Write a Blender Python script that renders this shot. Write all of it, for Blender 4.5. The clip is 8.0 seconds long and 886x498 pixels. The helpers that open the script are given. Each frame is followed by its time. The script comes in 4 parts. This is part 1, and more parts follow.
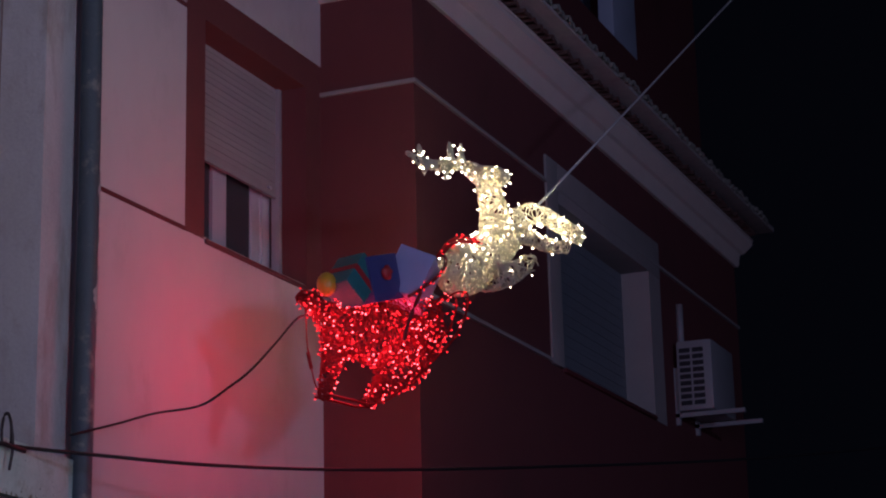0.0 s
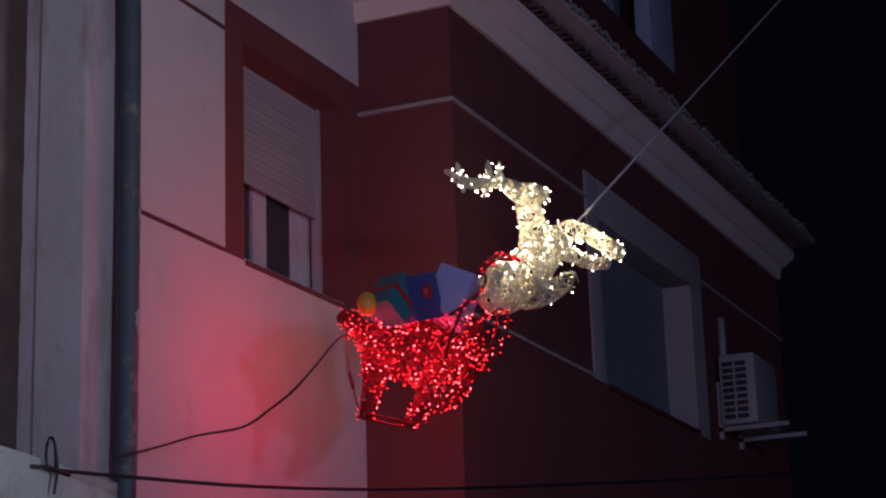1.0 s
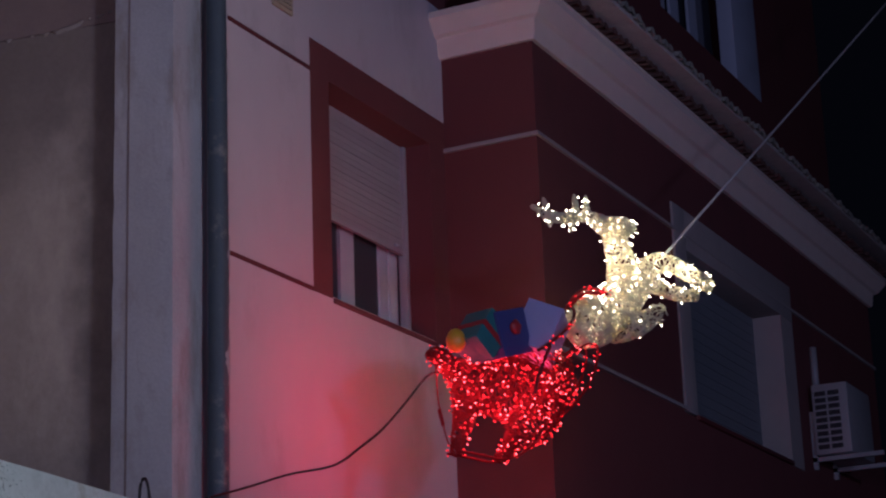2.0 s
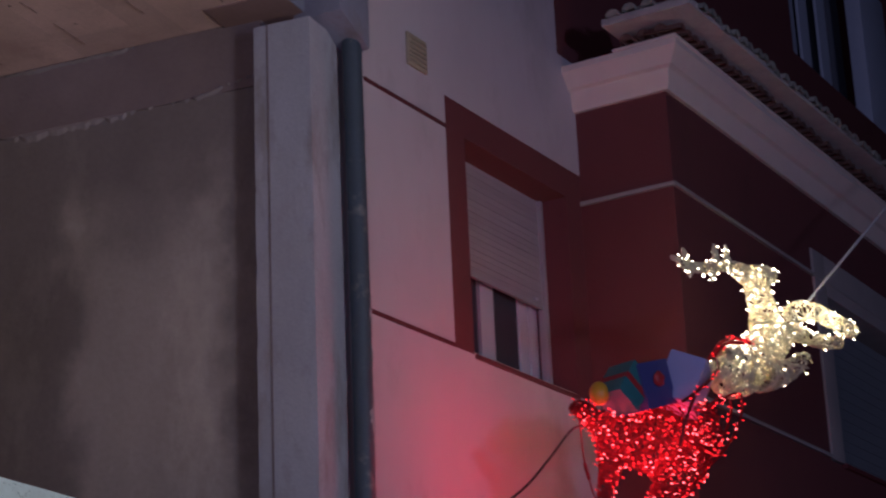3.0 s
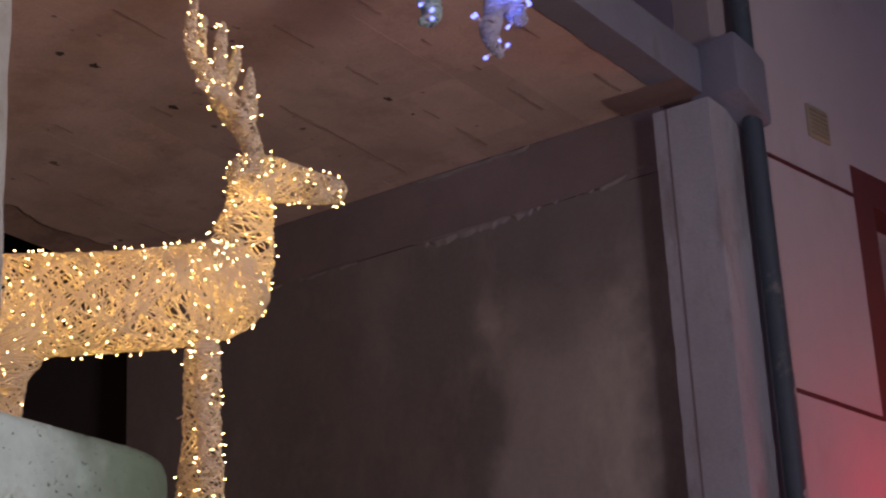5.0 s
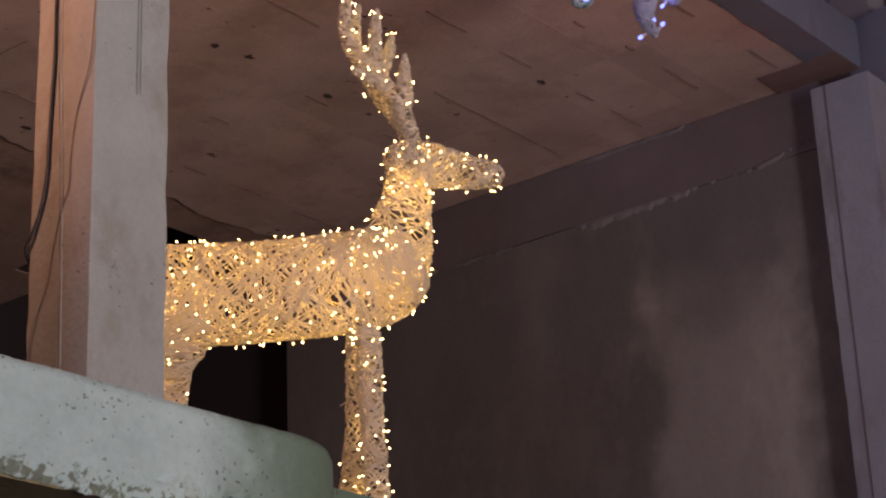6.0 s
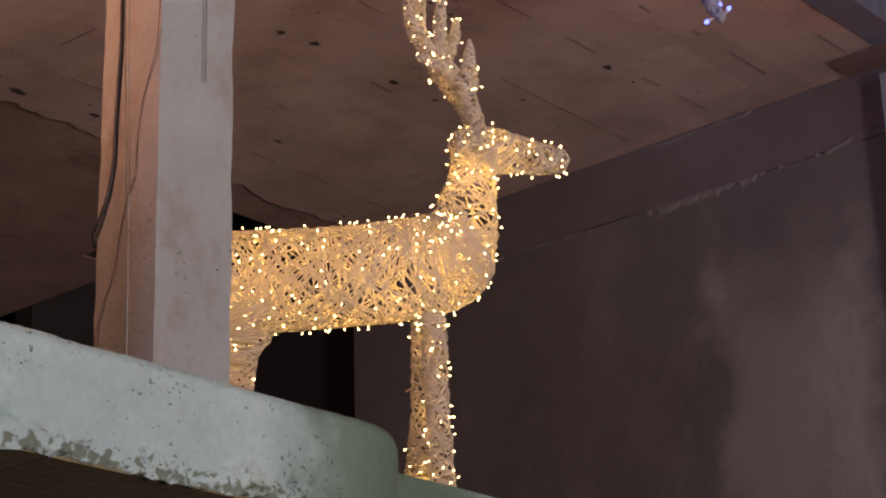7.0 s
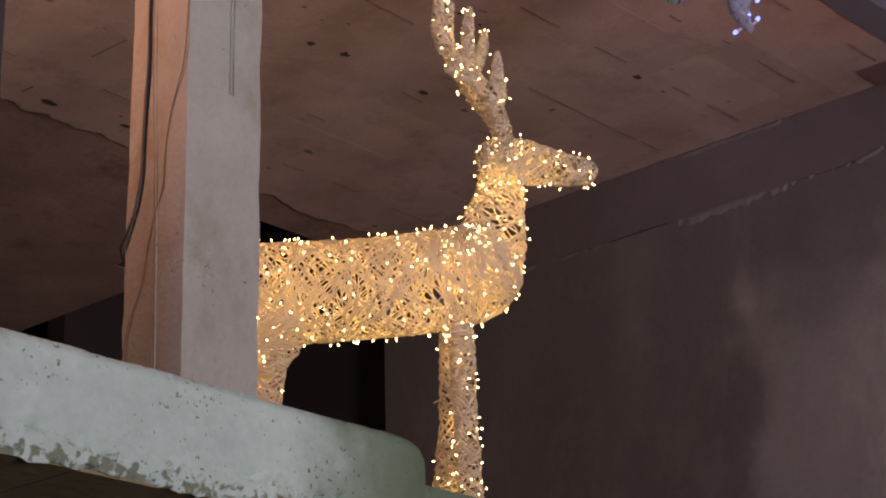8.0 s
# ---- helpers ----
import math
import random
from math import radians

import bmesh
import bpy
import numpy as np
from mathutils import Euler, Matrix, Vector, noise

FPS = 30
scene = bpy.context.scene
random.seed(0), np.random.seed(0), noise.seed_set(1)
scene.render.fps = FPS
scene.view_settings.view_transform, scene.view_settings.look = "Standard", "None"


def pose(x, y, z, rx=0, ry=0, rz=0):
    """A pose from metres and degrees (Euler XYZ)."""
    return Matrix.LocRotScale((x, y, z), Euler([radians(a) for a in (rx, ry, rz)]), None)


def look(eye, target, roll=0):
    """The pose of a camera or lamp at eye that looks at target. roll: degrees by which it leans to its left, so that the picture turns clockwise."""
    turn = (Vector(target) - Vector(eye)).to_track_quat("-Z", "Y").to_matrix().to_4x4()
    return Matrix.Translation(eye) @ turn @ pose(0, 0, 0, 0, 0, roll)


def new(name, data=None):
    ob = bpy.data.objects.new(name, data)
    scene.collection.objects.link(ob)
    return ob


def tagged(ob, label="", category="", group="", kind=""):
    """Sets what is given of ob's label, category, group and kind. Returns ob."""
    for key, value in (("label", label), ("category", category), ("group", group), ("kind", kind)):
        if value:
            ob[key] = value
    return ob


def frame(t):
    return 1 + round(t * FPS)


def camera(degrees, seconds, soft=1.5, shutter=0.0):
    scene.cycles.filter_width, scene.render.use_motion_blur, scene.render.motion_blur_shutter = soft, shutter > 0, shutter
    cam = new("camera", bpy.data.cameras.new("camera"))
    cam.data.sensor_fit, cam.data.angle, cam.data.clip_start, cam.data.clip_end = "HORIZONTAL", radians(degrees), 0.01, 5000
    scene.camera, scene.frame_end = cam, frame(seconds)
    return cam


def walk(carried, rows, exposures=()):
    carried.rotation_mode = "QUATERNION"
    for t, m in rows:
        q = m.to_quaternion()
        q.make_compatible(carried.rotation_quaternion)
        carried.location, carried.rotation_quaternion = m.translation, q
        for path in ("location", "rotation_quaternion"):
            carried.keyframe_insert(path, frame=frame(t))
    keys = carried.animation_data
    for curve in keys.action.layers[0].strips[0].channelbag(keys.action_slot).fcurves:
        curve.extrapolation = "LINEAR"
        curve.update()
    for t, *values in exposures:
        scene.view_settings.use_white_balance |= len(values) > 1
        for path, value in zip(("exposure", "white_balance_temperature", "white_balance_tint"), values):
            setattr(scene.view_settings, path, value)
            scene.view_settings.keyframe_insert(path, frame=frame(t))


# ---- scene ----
cam = camera(25.3, 8.0, soft=2.1, shutter=0.3)
PATH = [
    (0, (-0.288, -0.05, 1.554), (1.498, 0.687, 2.071), -1.4),
    (0.5, (-0.295, -0.056, 1.559), (1.484, 0.694, 2.081), -1.6),
    (1, (-0.296, -0.06, 1.57), (1.47, 0.713, 2.103), -1.9),
    (2.5, (-0.323, -0.076, 1.592), (1.363, 0.823, 2.184), -2.3),
    (3, (-0.349, -0.053, 1.59), (1.292, 0.904, 2.214), -2.5),
    (3.5, (-0.362, -0.034, 1.586), (1.218, 0.997, 2.249), -2.7),
    (4, (-0.405, 0.017, 1.577), (1.11, 1.121, 2.275), -3.0),
    (4.5, (-0.402, 0.069, 1.571), (1.046, 1.246, 2.292), -3.1),
    (5, (-0.411, 0.139, 1.585), (0.979, 1.379, 2.315), -2.9),
    (6.3, (-0.406, 0.18, 1.591), (0.857, 1.555, 2.308), -2.1),
    (6.5, (-0.406, 0.168, 1.591), (0.847, 1.553, 2.304), -1.9),
    (7, (-0.399, 0.17, 1.59), (0.837, 1.573, 2.302), -1.7),
    (7.5, (-0.394, 0.166, 1.595), (0.826, 1.581, 2.309), -1.6),
    (8, (-0.392, 0.147, 1.603), (0.816, 1.569, 2.322), -1.4),
]
walk(cam, [(t, look(eye, target, roll)) for t, eye, target, roll in PATH], [(0.0, -0.02, 5850, 11), (1.0, -0.02, 5800, 11), (2.5, 0.03, 5700, 11), (3.5, 0.0, 6350, 11), (4.0, -0.06, 6500, 12), (5.0, -0.14, 6800, 14), (6.5, -0.09, 6750, 13), (8.0, -0.05, 6750, 13)])

# ---------------------------------------------------------------- light
world = bpy.data.worlds.new("night")
scene.world = world
world.use_nodes = True
world.node_tree.nodes["Background"].inputs[0].default_value = (0.5, 0.55, 1.0, 1)
world.node_tree.nodes["Background"].inputs[1].default_value = 0.0022

# The unfinished building stands turned by eight degrees: u along its front, v into it.
TURN = radians(8.0)
BASE = Matrix.Translation((7.98, 5.6, 0)) @ Matrix.Rotation(TURN, 4, "Z")


def uvz(u, v, z):
    return BASE @ Vector((u, v, z))


def lamp(name, kind, place, power, colour, size=0.3, target=None, spread=None):
    data = bpy.data.lights.new(name, kind)
    data.energy, data.color = power, colour
    ob = new(name, data)
    if kind == "AREA":
        data.shape, data.size = "DISK", size
        if spread:
            data.spread = radians(spread)
        ob.matrix_world = look(place, target)
    else:
        data.shadow_soft_size = size
        ob.location = place
    return ob


# unseen lights, added: a cool main one from the left, two street-side fills
lamp("left_light_cool", "AREA", (-9.0, -2.3, 2.2), 300, (0.77, 0.63, 1.0), 2.6, (6.0, 5.6, 4.0))
lamp("fill_light_warm", "AREA", (3.6, -5.0, 1.9), 122, (1.0, 0.76, 0.69), 2.2, (2.9, 6.0, 5.9), 68)
lamp("fill_light_blue", "AREA", (3.0, -6.4, 4.5), 205, (0.56, 0.58, 1.0), 0.8, (13.0, 5.0, 5.0))
# unseen warm light, added beside the column for its orange face and the ceiling
lamp("side_light_warm", "POINT", uvz(-6.2, 0.45, 4.62), 40, (1.0, 0.44, 0.29), 0.20)

# ---------------------------------------------------------------- materials
def mat(name, colour, rough=0.8, var=0.25, scale=6.0, bump=0.15, grain=60.0, metal=0.0, stain=None, stain_at=0.55, stain_scale=1.6, stretch=(1, 1, 1), island=0.0, soft_trans=0.0, piece=0.0, pit_tint=0.0, pit_scale=24.0):
    m = bpy.data.materials.new(name)
    m.use_nodes = True
    nt = m.node_tree
    N, L = nt.nodes, nt.links
    b = N["Principled BSDF"]
    b.inputs["Roughness"].default_value = rough
    b.inputs["Metallic"].default_value = metal
    co = N.new("ShaderNodeTexCoord")
    geo = N.new("ShaderNodeNewGeometry")
    mp = N.new("ShaderNodeMapping")
    mp.inputs["Scale"].default_value = stretch
    L.new(geo.outputs["Position"], mp.inputs["Vector"])
    n1 = N.new("ShaderNodeTexNoise")
    n1.inputs["Scale"].default_value, n1.inputs["Detail"].default_value = scale, 6
    n1.inputs["Roughness"].default_value = 0.62
    n2 = N.new("ShaderNodeTexNoise")
    n2.inputs["Scale"].default_value, n2.inputs["Detail"].default_value = grain, 4
    L.new(mp.outputs[0], n1.inputs["Vector"])
    L.new(geo.outputs["Position"], n2.inputs["Vector"])
    hsv = N.new("ShaderNodeHueSaturation")
    hsv.inputs["Color"].default_value = (*colour, 1)
    add = N.new("ShaderNodeMath")
    add.operation = "MULTIPLY_ADD"
    add.inputs[1].default_value, add.inputs[2].default_value = var * 2.2, 1 - var * 1.1
    mix = N.new("ShaderNodeMath")
    mix.operation = "MULTIPLY_ADD"
    mix.inputs[1].default_value = 0.3
    half = N.new("ShaderNodeMath")
    half.operation = "MULTIPLY"
    half.inputs[1].default_value = 0.7
    L.new(n1.outputs["Fac"], half.inputs[0])
    L.new(n2.outputs["Fac"], mix.inputs[0])
    L.new(half.outputs[0], mix.inputs[2])
    L.new(mix.outputs[0], add.inputs[0])
    val = add.outputs[0]
    if island or piece:
        rnd = N.new("ShaderNodeMath")
        rnd.operation = "MULTIPLY_ADD"
        rnd.inputs[1].default_value, rnd.inputs[2].default_value = island or piece, 1 - (island or piece) / 2
        if island:
            L.new(geo.outputs["Random Per Island"], rnd.inputs[0])
        else:
            oi = N.new("ShaderNodeObjectInfo")
            L.new(oi.outputs["Random"], rnd.inputs[0])
        mul = N.new("ShaderNodeMath")
        mul.operation = "MULTIPLY"
        L.new(val, mul.inputs[0])
        L.new(rnd.outputs[0], mul.inputs[1])
        val = mul.outputs[0]
    L.new(val, hsv.inputs["Value"])
    out = hsv.outputs[0]
    if stain:
        n3 = N.new("ShaderNodeTexNoise")
        n3.inputs["Scale"].default_value, n3.inputs["Detail"].default_value = stain_scale, 8
        n3.inputs["Roughness"].default_value = 0.7
        L.new(mp.outputs[0], n3.inputs["Vector"])
        ramp = N.new("ShaderNodeMapRange")
        ramp.inputs["From Min"].default_value, ramp.inputs["From Max"].default_value = stain_at, stain_at + 0.14
        L.new(n3.outputs["Fac"], ramp.inputs["Value"])
        mx = N.new("ShaderNodeMix")
        mx.data_type = "RGBA"
        L.new(ramp.outputs[0], mx.inputs["Factor"])
        L.new(out, mx.inputs[6])
        mx.inputs[7].default_value = (*stain, 1)
        out = mx.outputs[2]
    # pits in colour only: scattered spots darkened as if hollow
    if pit_tint:
        n4 = N.new("ShaderNodeTexNoise")
        n4.inputs["Scale"].default_value, n4.inputs["Detail"].default_value = pit_scale, 3
        L.new(geo.outputs["Position"], n4.inputs["Vector"])
        n5 = N.new("ShaderNodeTexNoise")
        n5.inputs["Scale"].default_value, n5.inputs["Detail"].default_value = 3.1, 3
        L.new(geo.outputs["Position"], n5.inputs["Vector"])
        sm = N.new("ShaderNodeMath")
        sm.operation = "MULTIPLY_ADD"
        sm.inputs[1].default_value = 0.35
        L.new(n5.outputs["Fac"], sm.inputs[0])
        L.new(n4.outputs["Fac"], sm.inputs[2])
        pr = N.new("ShaderNodeMapRange")
        pr.inputs["From Min"].default_value, pr.inputs["From Max"].default_value = pit_tint, pit_tint + 0.05
        L.new(sm.outputs[0], pr.inputs["Value"])
        mp2 = N.new("ShaderNodeMix")
        mp2.data_type = "RGBA"
        L.new(pr.outputs[0], mp2.inputs["Factor"])
        L.new(out, mp2.inputs[6])
        mp2.inputs[7].default_value = (colour[0] * 0.3, colour[1] * 0.3, colour[2] * 0.26, 1)
        out = mp2.outputs[2]
    L.new(out, b.inputs["Base Color"])
    if bump:
        bp = N.new("ShaderNodeBump")
        bp.inputs["Strength"].default_value, bp.inputs["Distance"].default_value = bump, 0.02
        L.new(mix.outputs[0], bp.inputs["Height"])
        L.new(bp.outputs[0], b.inputs["Normal"])
    if soft_trans:
        tr = N.new("ShaderNodeBsdfTranslucent")
        L.new(out, tr.inputs["Color"])
        ms = N.new("ShaderNodeMixShader")
        ms.inputs[0].default_value = soft_trans
        L.new(b.outputs[0], ms.inputs[1])
        L.new(tr.outputs[0], ms.inputs[2])
        L.new(ms.outputs[0], N["Material Output"].inputs["Surface"])
    return m


def glow(name, colour, strength, lights=False):
    m = bpy.data.materials.new(name)
    m.use_nodes = True
    nt = m.node_tree
    nt.nodes.remove(nt.nodes["Principled BSDF"])
    e = nt.nodes.new("ShaderNodeEmission")
    e.inputs[0].default_value, e.inputs[1].default_value = (*colour, 1), strength
    nt.links.new(e.outputs[0], nt.nodes["Material Output"].inputs["Surface"])
    m.cycles.emission_sampling = "AUTO" if lights else "NONE"
    return m


CREAM = mat("cream_render", (0.49, 0.46, 0.475), 0.9, 0.16, 2.0, 0.25, 140, stain=(0.40, 0.37, 0.375), stain_at=0.54, stain_scale=0.9, stretch=(1, 1, 0.5))
RED = mat("dark_red_render", (0.130, 0.036, 0.037), 0.85, 0.18, 2.2, 0.25, 140, stain=(0.102, 0.032, 0.031), stain_at=0.55, stain_scale=1.1, stretch=(1, 1, 0.5))
REDLINE = mat("dark_red_paint", (0.10, 0.018, 0.02), 0.7, 0.2, 8, 0.1)
# darker copy of moulding_plaster: the street front's weaker light is in its colour
DULL = mat("dimmed_plaster", (0.31, 0.285, 0.275), 0.9, 0.15, 5, 0.2, 120)
STUCCO = mat("moulding_plaster", (0.66, 0.58, 0.52), 0.85, 0.12, 5, 0.2, 120)
CONCRETE = mat("raw_concrete", (0.185, 0.205, 0.25), 0.9, 0.3, 3.0, 0.35, 45, stain=(0.16, 0.155, 0.16), stain_at=0.52, stain_scale=2.4, stretch=(1, 1, 0.45))
COLUMN = mat("column_concrete", (0.265, 0.30, 0.285), 0.9, 0.36, 4.0, 0.5, 55, stain=(0.22, 0.225, 0.20), stain_at=0.50, stain_scale=4.2, stretch=(1, 1, 0.7), pit_tint=0.90, pit_scale=60)
# a paler, bluer copy of the column concrete, for the party column
PALECOLUMN = mat("pale_column_concrete", (0.34, 0.37, 0.395), 0.9, 0.36, 3.0, 0.35, 55, stain=(0.25, 0.25, 0.24), stain_at=0.50, stain_scale=2.4, stretch=(1, 1, 0.4))
FASCIA = mat("whitewashed_concrete", (0.355, 0.50, 0.48), 0.9, 0.40, 4.0, 0.7, 38, stain=(0.25, 0.30, 0.235), stain_at=0.56, stain_scale=2.3, pit_tint=0.84, pit_scale=60)
PARTY = mat("cement_render", (0.152, 0.142, 0.130), 0.92, 0.36, 1.6, 0.35, 30, stain=(0.20, 0.19, 0.17), stain_at=0.52, stain_scale=1.3, stretch=(1, 1, 0.55))
BEAM = mat("dark_concrete", (0.17, 0.145, 0.14), 0.92, 0.3, 3, 0.35, 40)
CRUST = mat("mortar_smear", (0.225, 0.213, 0.205), 0.95, 0.4, 9, 0.5, 40)
CEIL = mat("board_marked_concrete", (0.585, 0.45, 0.39), 0.92, 0.40, 2.6, 0.4, 45, stain=(0.47, 0.345, 0.30), stain_at=0.50, stain_scale=2.2, island=0.16, pit_tint=0.90, pit_scale=11)
OLDCEIL = mat("rough_dark_concrete", (0.40, 0.285, 0.24), 0.95, 0.5, 2.4, 0.6, 30, stain=(0.22, 0.15, 0.125), stain_at=0.55, stain_scale=2.0)
# near-black: puts the depth of board gaps and holes into colour
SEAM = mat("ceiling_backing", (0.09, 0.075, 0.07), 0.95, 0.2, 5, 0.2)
SEAMLINE = mat("formwork_seam", (0.22, 0.155, 0.13), 0.95, 0.4, 9, 0.3)
TEAL = mat("painted_pipe", (0.048, 0.072, 0.088), 0.55, 0.3, 6, 0.3, 60, stain=(0.17, 0.18, 0.165), stain_at=0.56, stain_scale=7.0)
SHUT = mat("shutter_plastic", (0.31, 0.30, 0.315), 0.55, 0.08, 6, 0.05, 60, piece=0.10)
WHITE = mat("white_pvc", (0.44, 0.455, 0.52), 0.4, 0.06, 6, 0.02)
# near-black: the shade of unlit rooms is put into the colour
SHADEIN = mat("interior_shade", (0.032, 0.026, 0.026), 0.9, 0.2, 3, 0.0)
TILE = mat("clay_tile", (0.115, 0.062, 0.05), 0.85, 0.3, 14, 0.3, 60, piece=0.5)
TILETOP = mat("mortar_bed", (0.40, 0.37, 0.345), 0.95, 0.35, 9, 0.5, 40)
OLDTILE = mat("weathered_tile", (0.27, 0.265, 0.22), 0.9, 0.4, 10, 0.4, 60, piece=0.4)
CURTAIN = mat("pale_blind", (0.40, 0.46, 0.56), 0.8, 0.1, 8, 0.1)
GREYBLUE = mat("grey_blind", (0.17, 0.19, 0.21), 0.7, 0.1, 6, 0.05)
METAL = mat("white_painted_steel", (0.29, 0.30, 0.31), 0.45, 0.12, 12, 0.05)
SLOT = mat("black_slot", (0.02, 0.02, 0.025), 0.7, 0.1, 5, 0)
BLACK = mat("black_cable", (0.012, 0.012, 0.013), 0.5, 0.2, 20, 0)
GREYWIRE = mat("grey_wire", (0.13, 0.085, 0.06), 0.6, 0.2, 20, 0)
ROPE = mat("steel_rope", (0.55, 0.54, 0.52), 0.5, 0.3, 90, 0.3, 200)
CORD = mat("clear_cord", (0.86, 0.80, 0.645), 0.3, 0.08, 20, 0, soft_trans=0.5)
REDCORD = mat("red_cord", (0.34, 0.011, 0.014), 0.4, 0.2, 20, 0, soft_trans=0.4)
DARKRED = mat("dark_red_strap", (0.13, 0.012, 0.015), 0.6, 0.2, 20, 0)
SOCKET = mat("bulb_socket", (0.75, 0.68, 0.55), 0.4, 0.05, 20, 0, soft_trans=0.4)
ASPHALT = mat("asphalt", (0.05, 0.05, 0.052), 0.9, 0.3, 4, 0.4, 120)
GROUND = mat("paving", (0.22, 0.21, 0.20), 0.85, 0.25, 4, 0.3, 60)
OPPOSITE = mat("bounce_wall_render", (0.50, 0.46, 0.42), 0.9, 0.15, 2, 0.2, 90)
WARM = glow("warm_led", (1.0, 0.65, 0.27), 17.0, True)
COOLWARM = glow("soft_white_led", (1.0, 0.86, 0.60), 14.0, True)
REDLED = glow("red_led", (1.0, 0.016, 0.022), 3.6)
REDHOT = glow("red_led_bright", (1.0, 0.10, 0.11), 9.0)
BLUELED = glow("blue_led", (0.16, 0.20, 1.0), 4.0)


def patch(m, colour, spans, scale=1.7, wander=0.55):
    """Tints a surface inside soft uneven bounds: spans of (direction, centre, half width, edge)."""
    nt = m.node_tree
    N, L = nt.nodes, nt.links
    geo = N.new("ShaderNodeNewGeometry")
    n = N.new("ShaderNodeTexNoise")
    n.inputs["Scale"].default_value, n.inputs["Detail"].default_value = scale, 6
    L.new(geo.outputs["Position"], n.inputs["Vector"])
    fac = None
    for direction, centre, half, edge in spans:
        dot = N.new("ShaderNodeVectorMath")
        dot.operation = "DOT_PRODUCT"
        dot.inputs[1].default_value = direction
        L.new(geo.outputs["Position"], dot.inputs[0])
        off = N.new("ShaderNodeMath")
        off.operation = "SUBTRACT"
        off.inputs[1].default_value = Vector(direction).dot(BASE.translation) + centre
        L.new(dot.outputs["Value"], off.inputs[0])
        size = N.new("ShaderNodeMath")
        size.operation = "ABSOLUTE"
        L.new(off.outputs[0], size.inputs[0])
        wob = N.new("ShaderNodeMath")
        wob.operation = "MULTIPLY_ADD"
        wob.inputs[1].default_value = wander
        L.new(n.outputs["Fac"], wob.inputs[0])
        L.new(size.outputs[0], wob.inputs[2])
        ramp = N.new("ShaderNodeMapRange")
        ramp.interpolation_type = "SMOOTHSTEP"
        ramp.inputs["From Min"].default_value = half + wander / 2 - edge / 2
        ramp.inputs["From Max"].default_value = half + wander / 2 + edge / 2
        ramp.inputs["To Min"].default_value, ramp.inputs["To Max"].default_value = 1.0, 0.0
        L.new(wob.outputs[0], ramp.inputs["Value"])
        if fac is None:
            fac = ramp.outputs[0]
        else:
            mul = N.new("ShaderNodeMath")
            mul.operation = "MULTIPLY"
            L.new(fac, mul.inputs[0])
            L.new(ramp.outputs[0], mul.inputs[1])
            fac = mul.outputs[0]
    b = N["Principled BSDF"]
    old = b.inputs["Base Color"].links[0].from_socket
    mx = N.new("ShaderNodeMix")
    mx.data_type, mx.blend_type = "RGBA", "MULTIPLY"
    L.new(fac, mx.inputs["Factor"])
    L.new(old, mx.inputs[6])
    mx.inputs[7].default_value = (*colour, 1)
    mx.clamp_result = False
    L.new(mx.outputs[2], b.inputs["Base Color"])


ALONG, INTO, UP = (math.cos(TURN), math.sin(TURN), 0), (-math.sin(TURN), math.cos(TURN), 0), (0, 0, 1)
# a paler, soft-edged area on the party wall
patch(PARTY, (1.85, 1.87, 1.80), [(INTO, 1.08, 0.48, 0.34), (UP, 4.35, 1.00, 0.75)], 2.3, 0.9)
# balcony's end: algae green, with the shade of its turned-away side painted in
patch(FASCIA, (0.30, 0.34, 0.25), [(ALONG, -4.60, 0.60, 0.45)], 4.0, 0.5)
# lower lip: the crevices' shade, put into the colour as dark specks
patch(FASCIA, (0.40, 0.38, 0.30), [(UP, 2.89, 0.012, 0.03)], 34.0, 0.26)

# ---------------------------------------------------------------- mesh helpers
def mesh(name, verts, faces, material, smooth=False):
    me = bpy.data.meshes.new(name)
    me.from_pydata([tuple(v) for v in verts], [], faces)
    if material:
        me.materials.append(material)
    if smooth:
        me.shade_smooth()
    me.update()
    return me


def part(name, bm, material, parent=None, label=""):
    """Links a bmesh, or a mesh, as one object."""
    if isinstance(bm, bmesh.types.BMesh):
        me = bpy.data.meshes.new(name)
        bm.to_mesh(me)
        bm.free()
        if material:
            me.materials.append(material)
        me.set_sharp_from_angle(angle=radians(32 if name != "balcony_slab" else 75))
    else:
        me = bm
    ob = new(name, me)
    if parent:
        ob.parent = parent
    if label:
        ob["label"] = label
    return ob


def thing(name, label, category, group="", kind=""):
    return tagged(new(name), label, category, group, kind)


def box(bm, x0, x1, y0, y1, z0, z1, m=None, bevel=0.0):
    vs = bmesh.ops.create_cube(bm, size=1)["verts"]
    for v in vs:
        v.co = Vector((x0 + (v.co.x + 0.5) * (x1 - x0), y0 + (v.co.y + 0.5) * (y1 - y0), z0 + (v.co.z + 0.5) * (z1 - z0)))
    if bevel:
        es = list({e for v in vs for e in v.link_edges})
        r = bmesh.ops.bevel(bm, geom=es, offset=bevel, segments=2, profile=0.6, affect="EDGES")
        vs = list({v for f in r["faces"] for v in f.verts} | {v for v in vs if v.is_valid})
    if m:
        for v in vs:
            v.co = m @ v.co
    return vs


def boxes(*rows, m=None, bevel=0.0):
    bm = bmesh.new()
    for r in rows:
        box(bm, *r, m=m, bevel=bevel)
    return bm


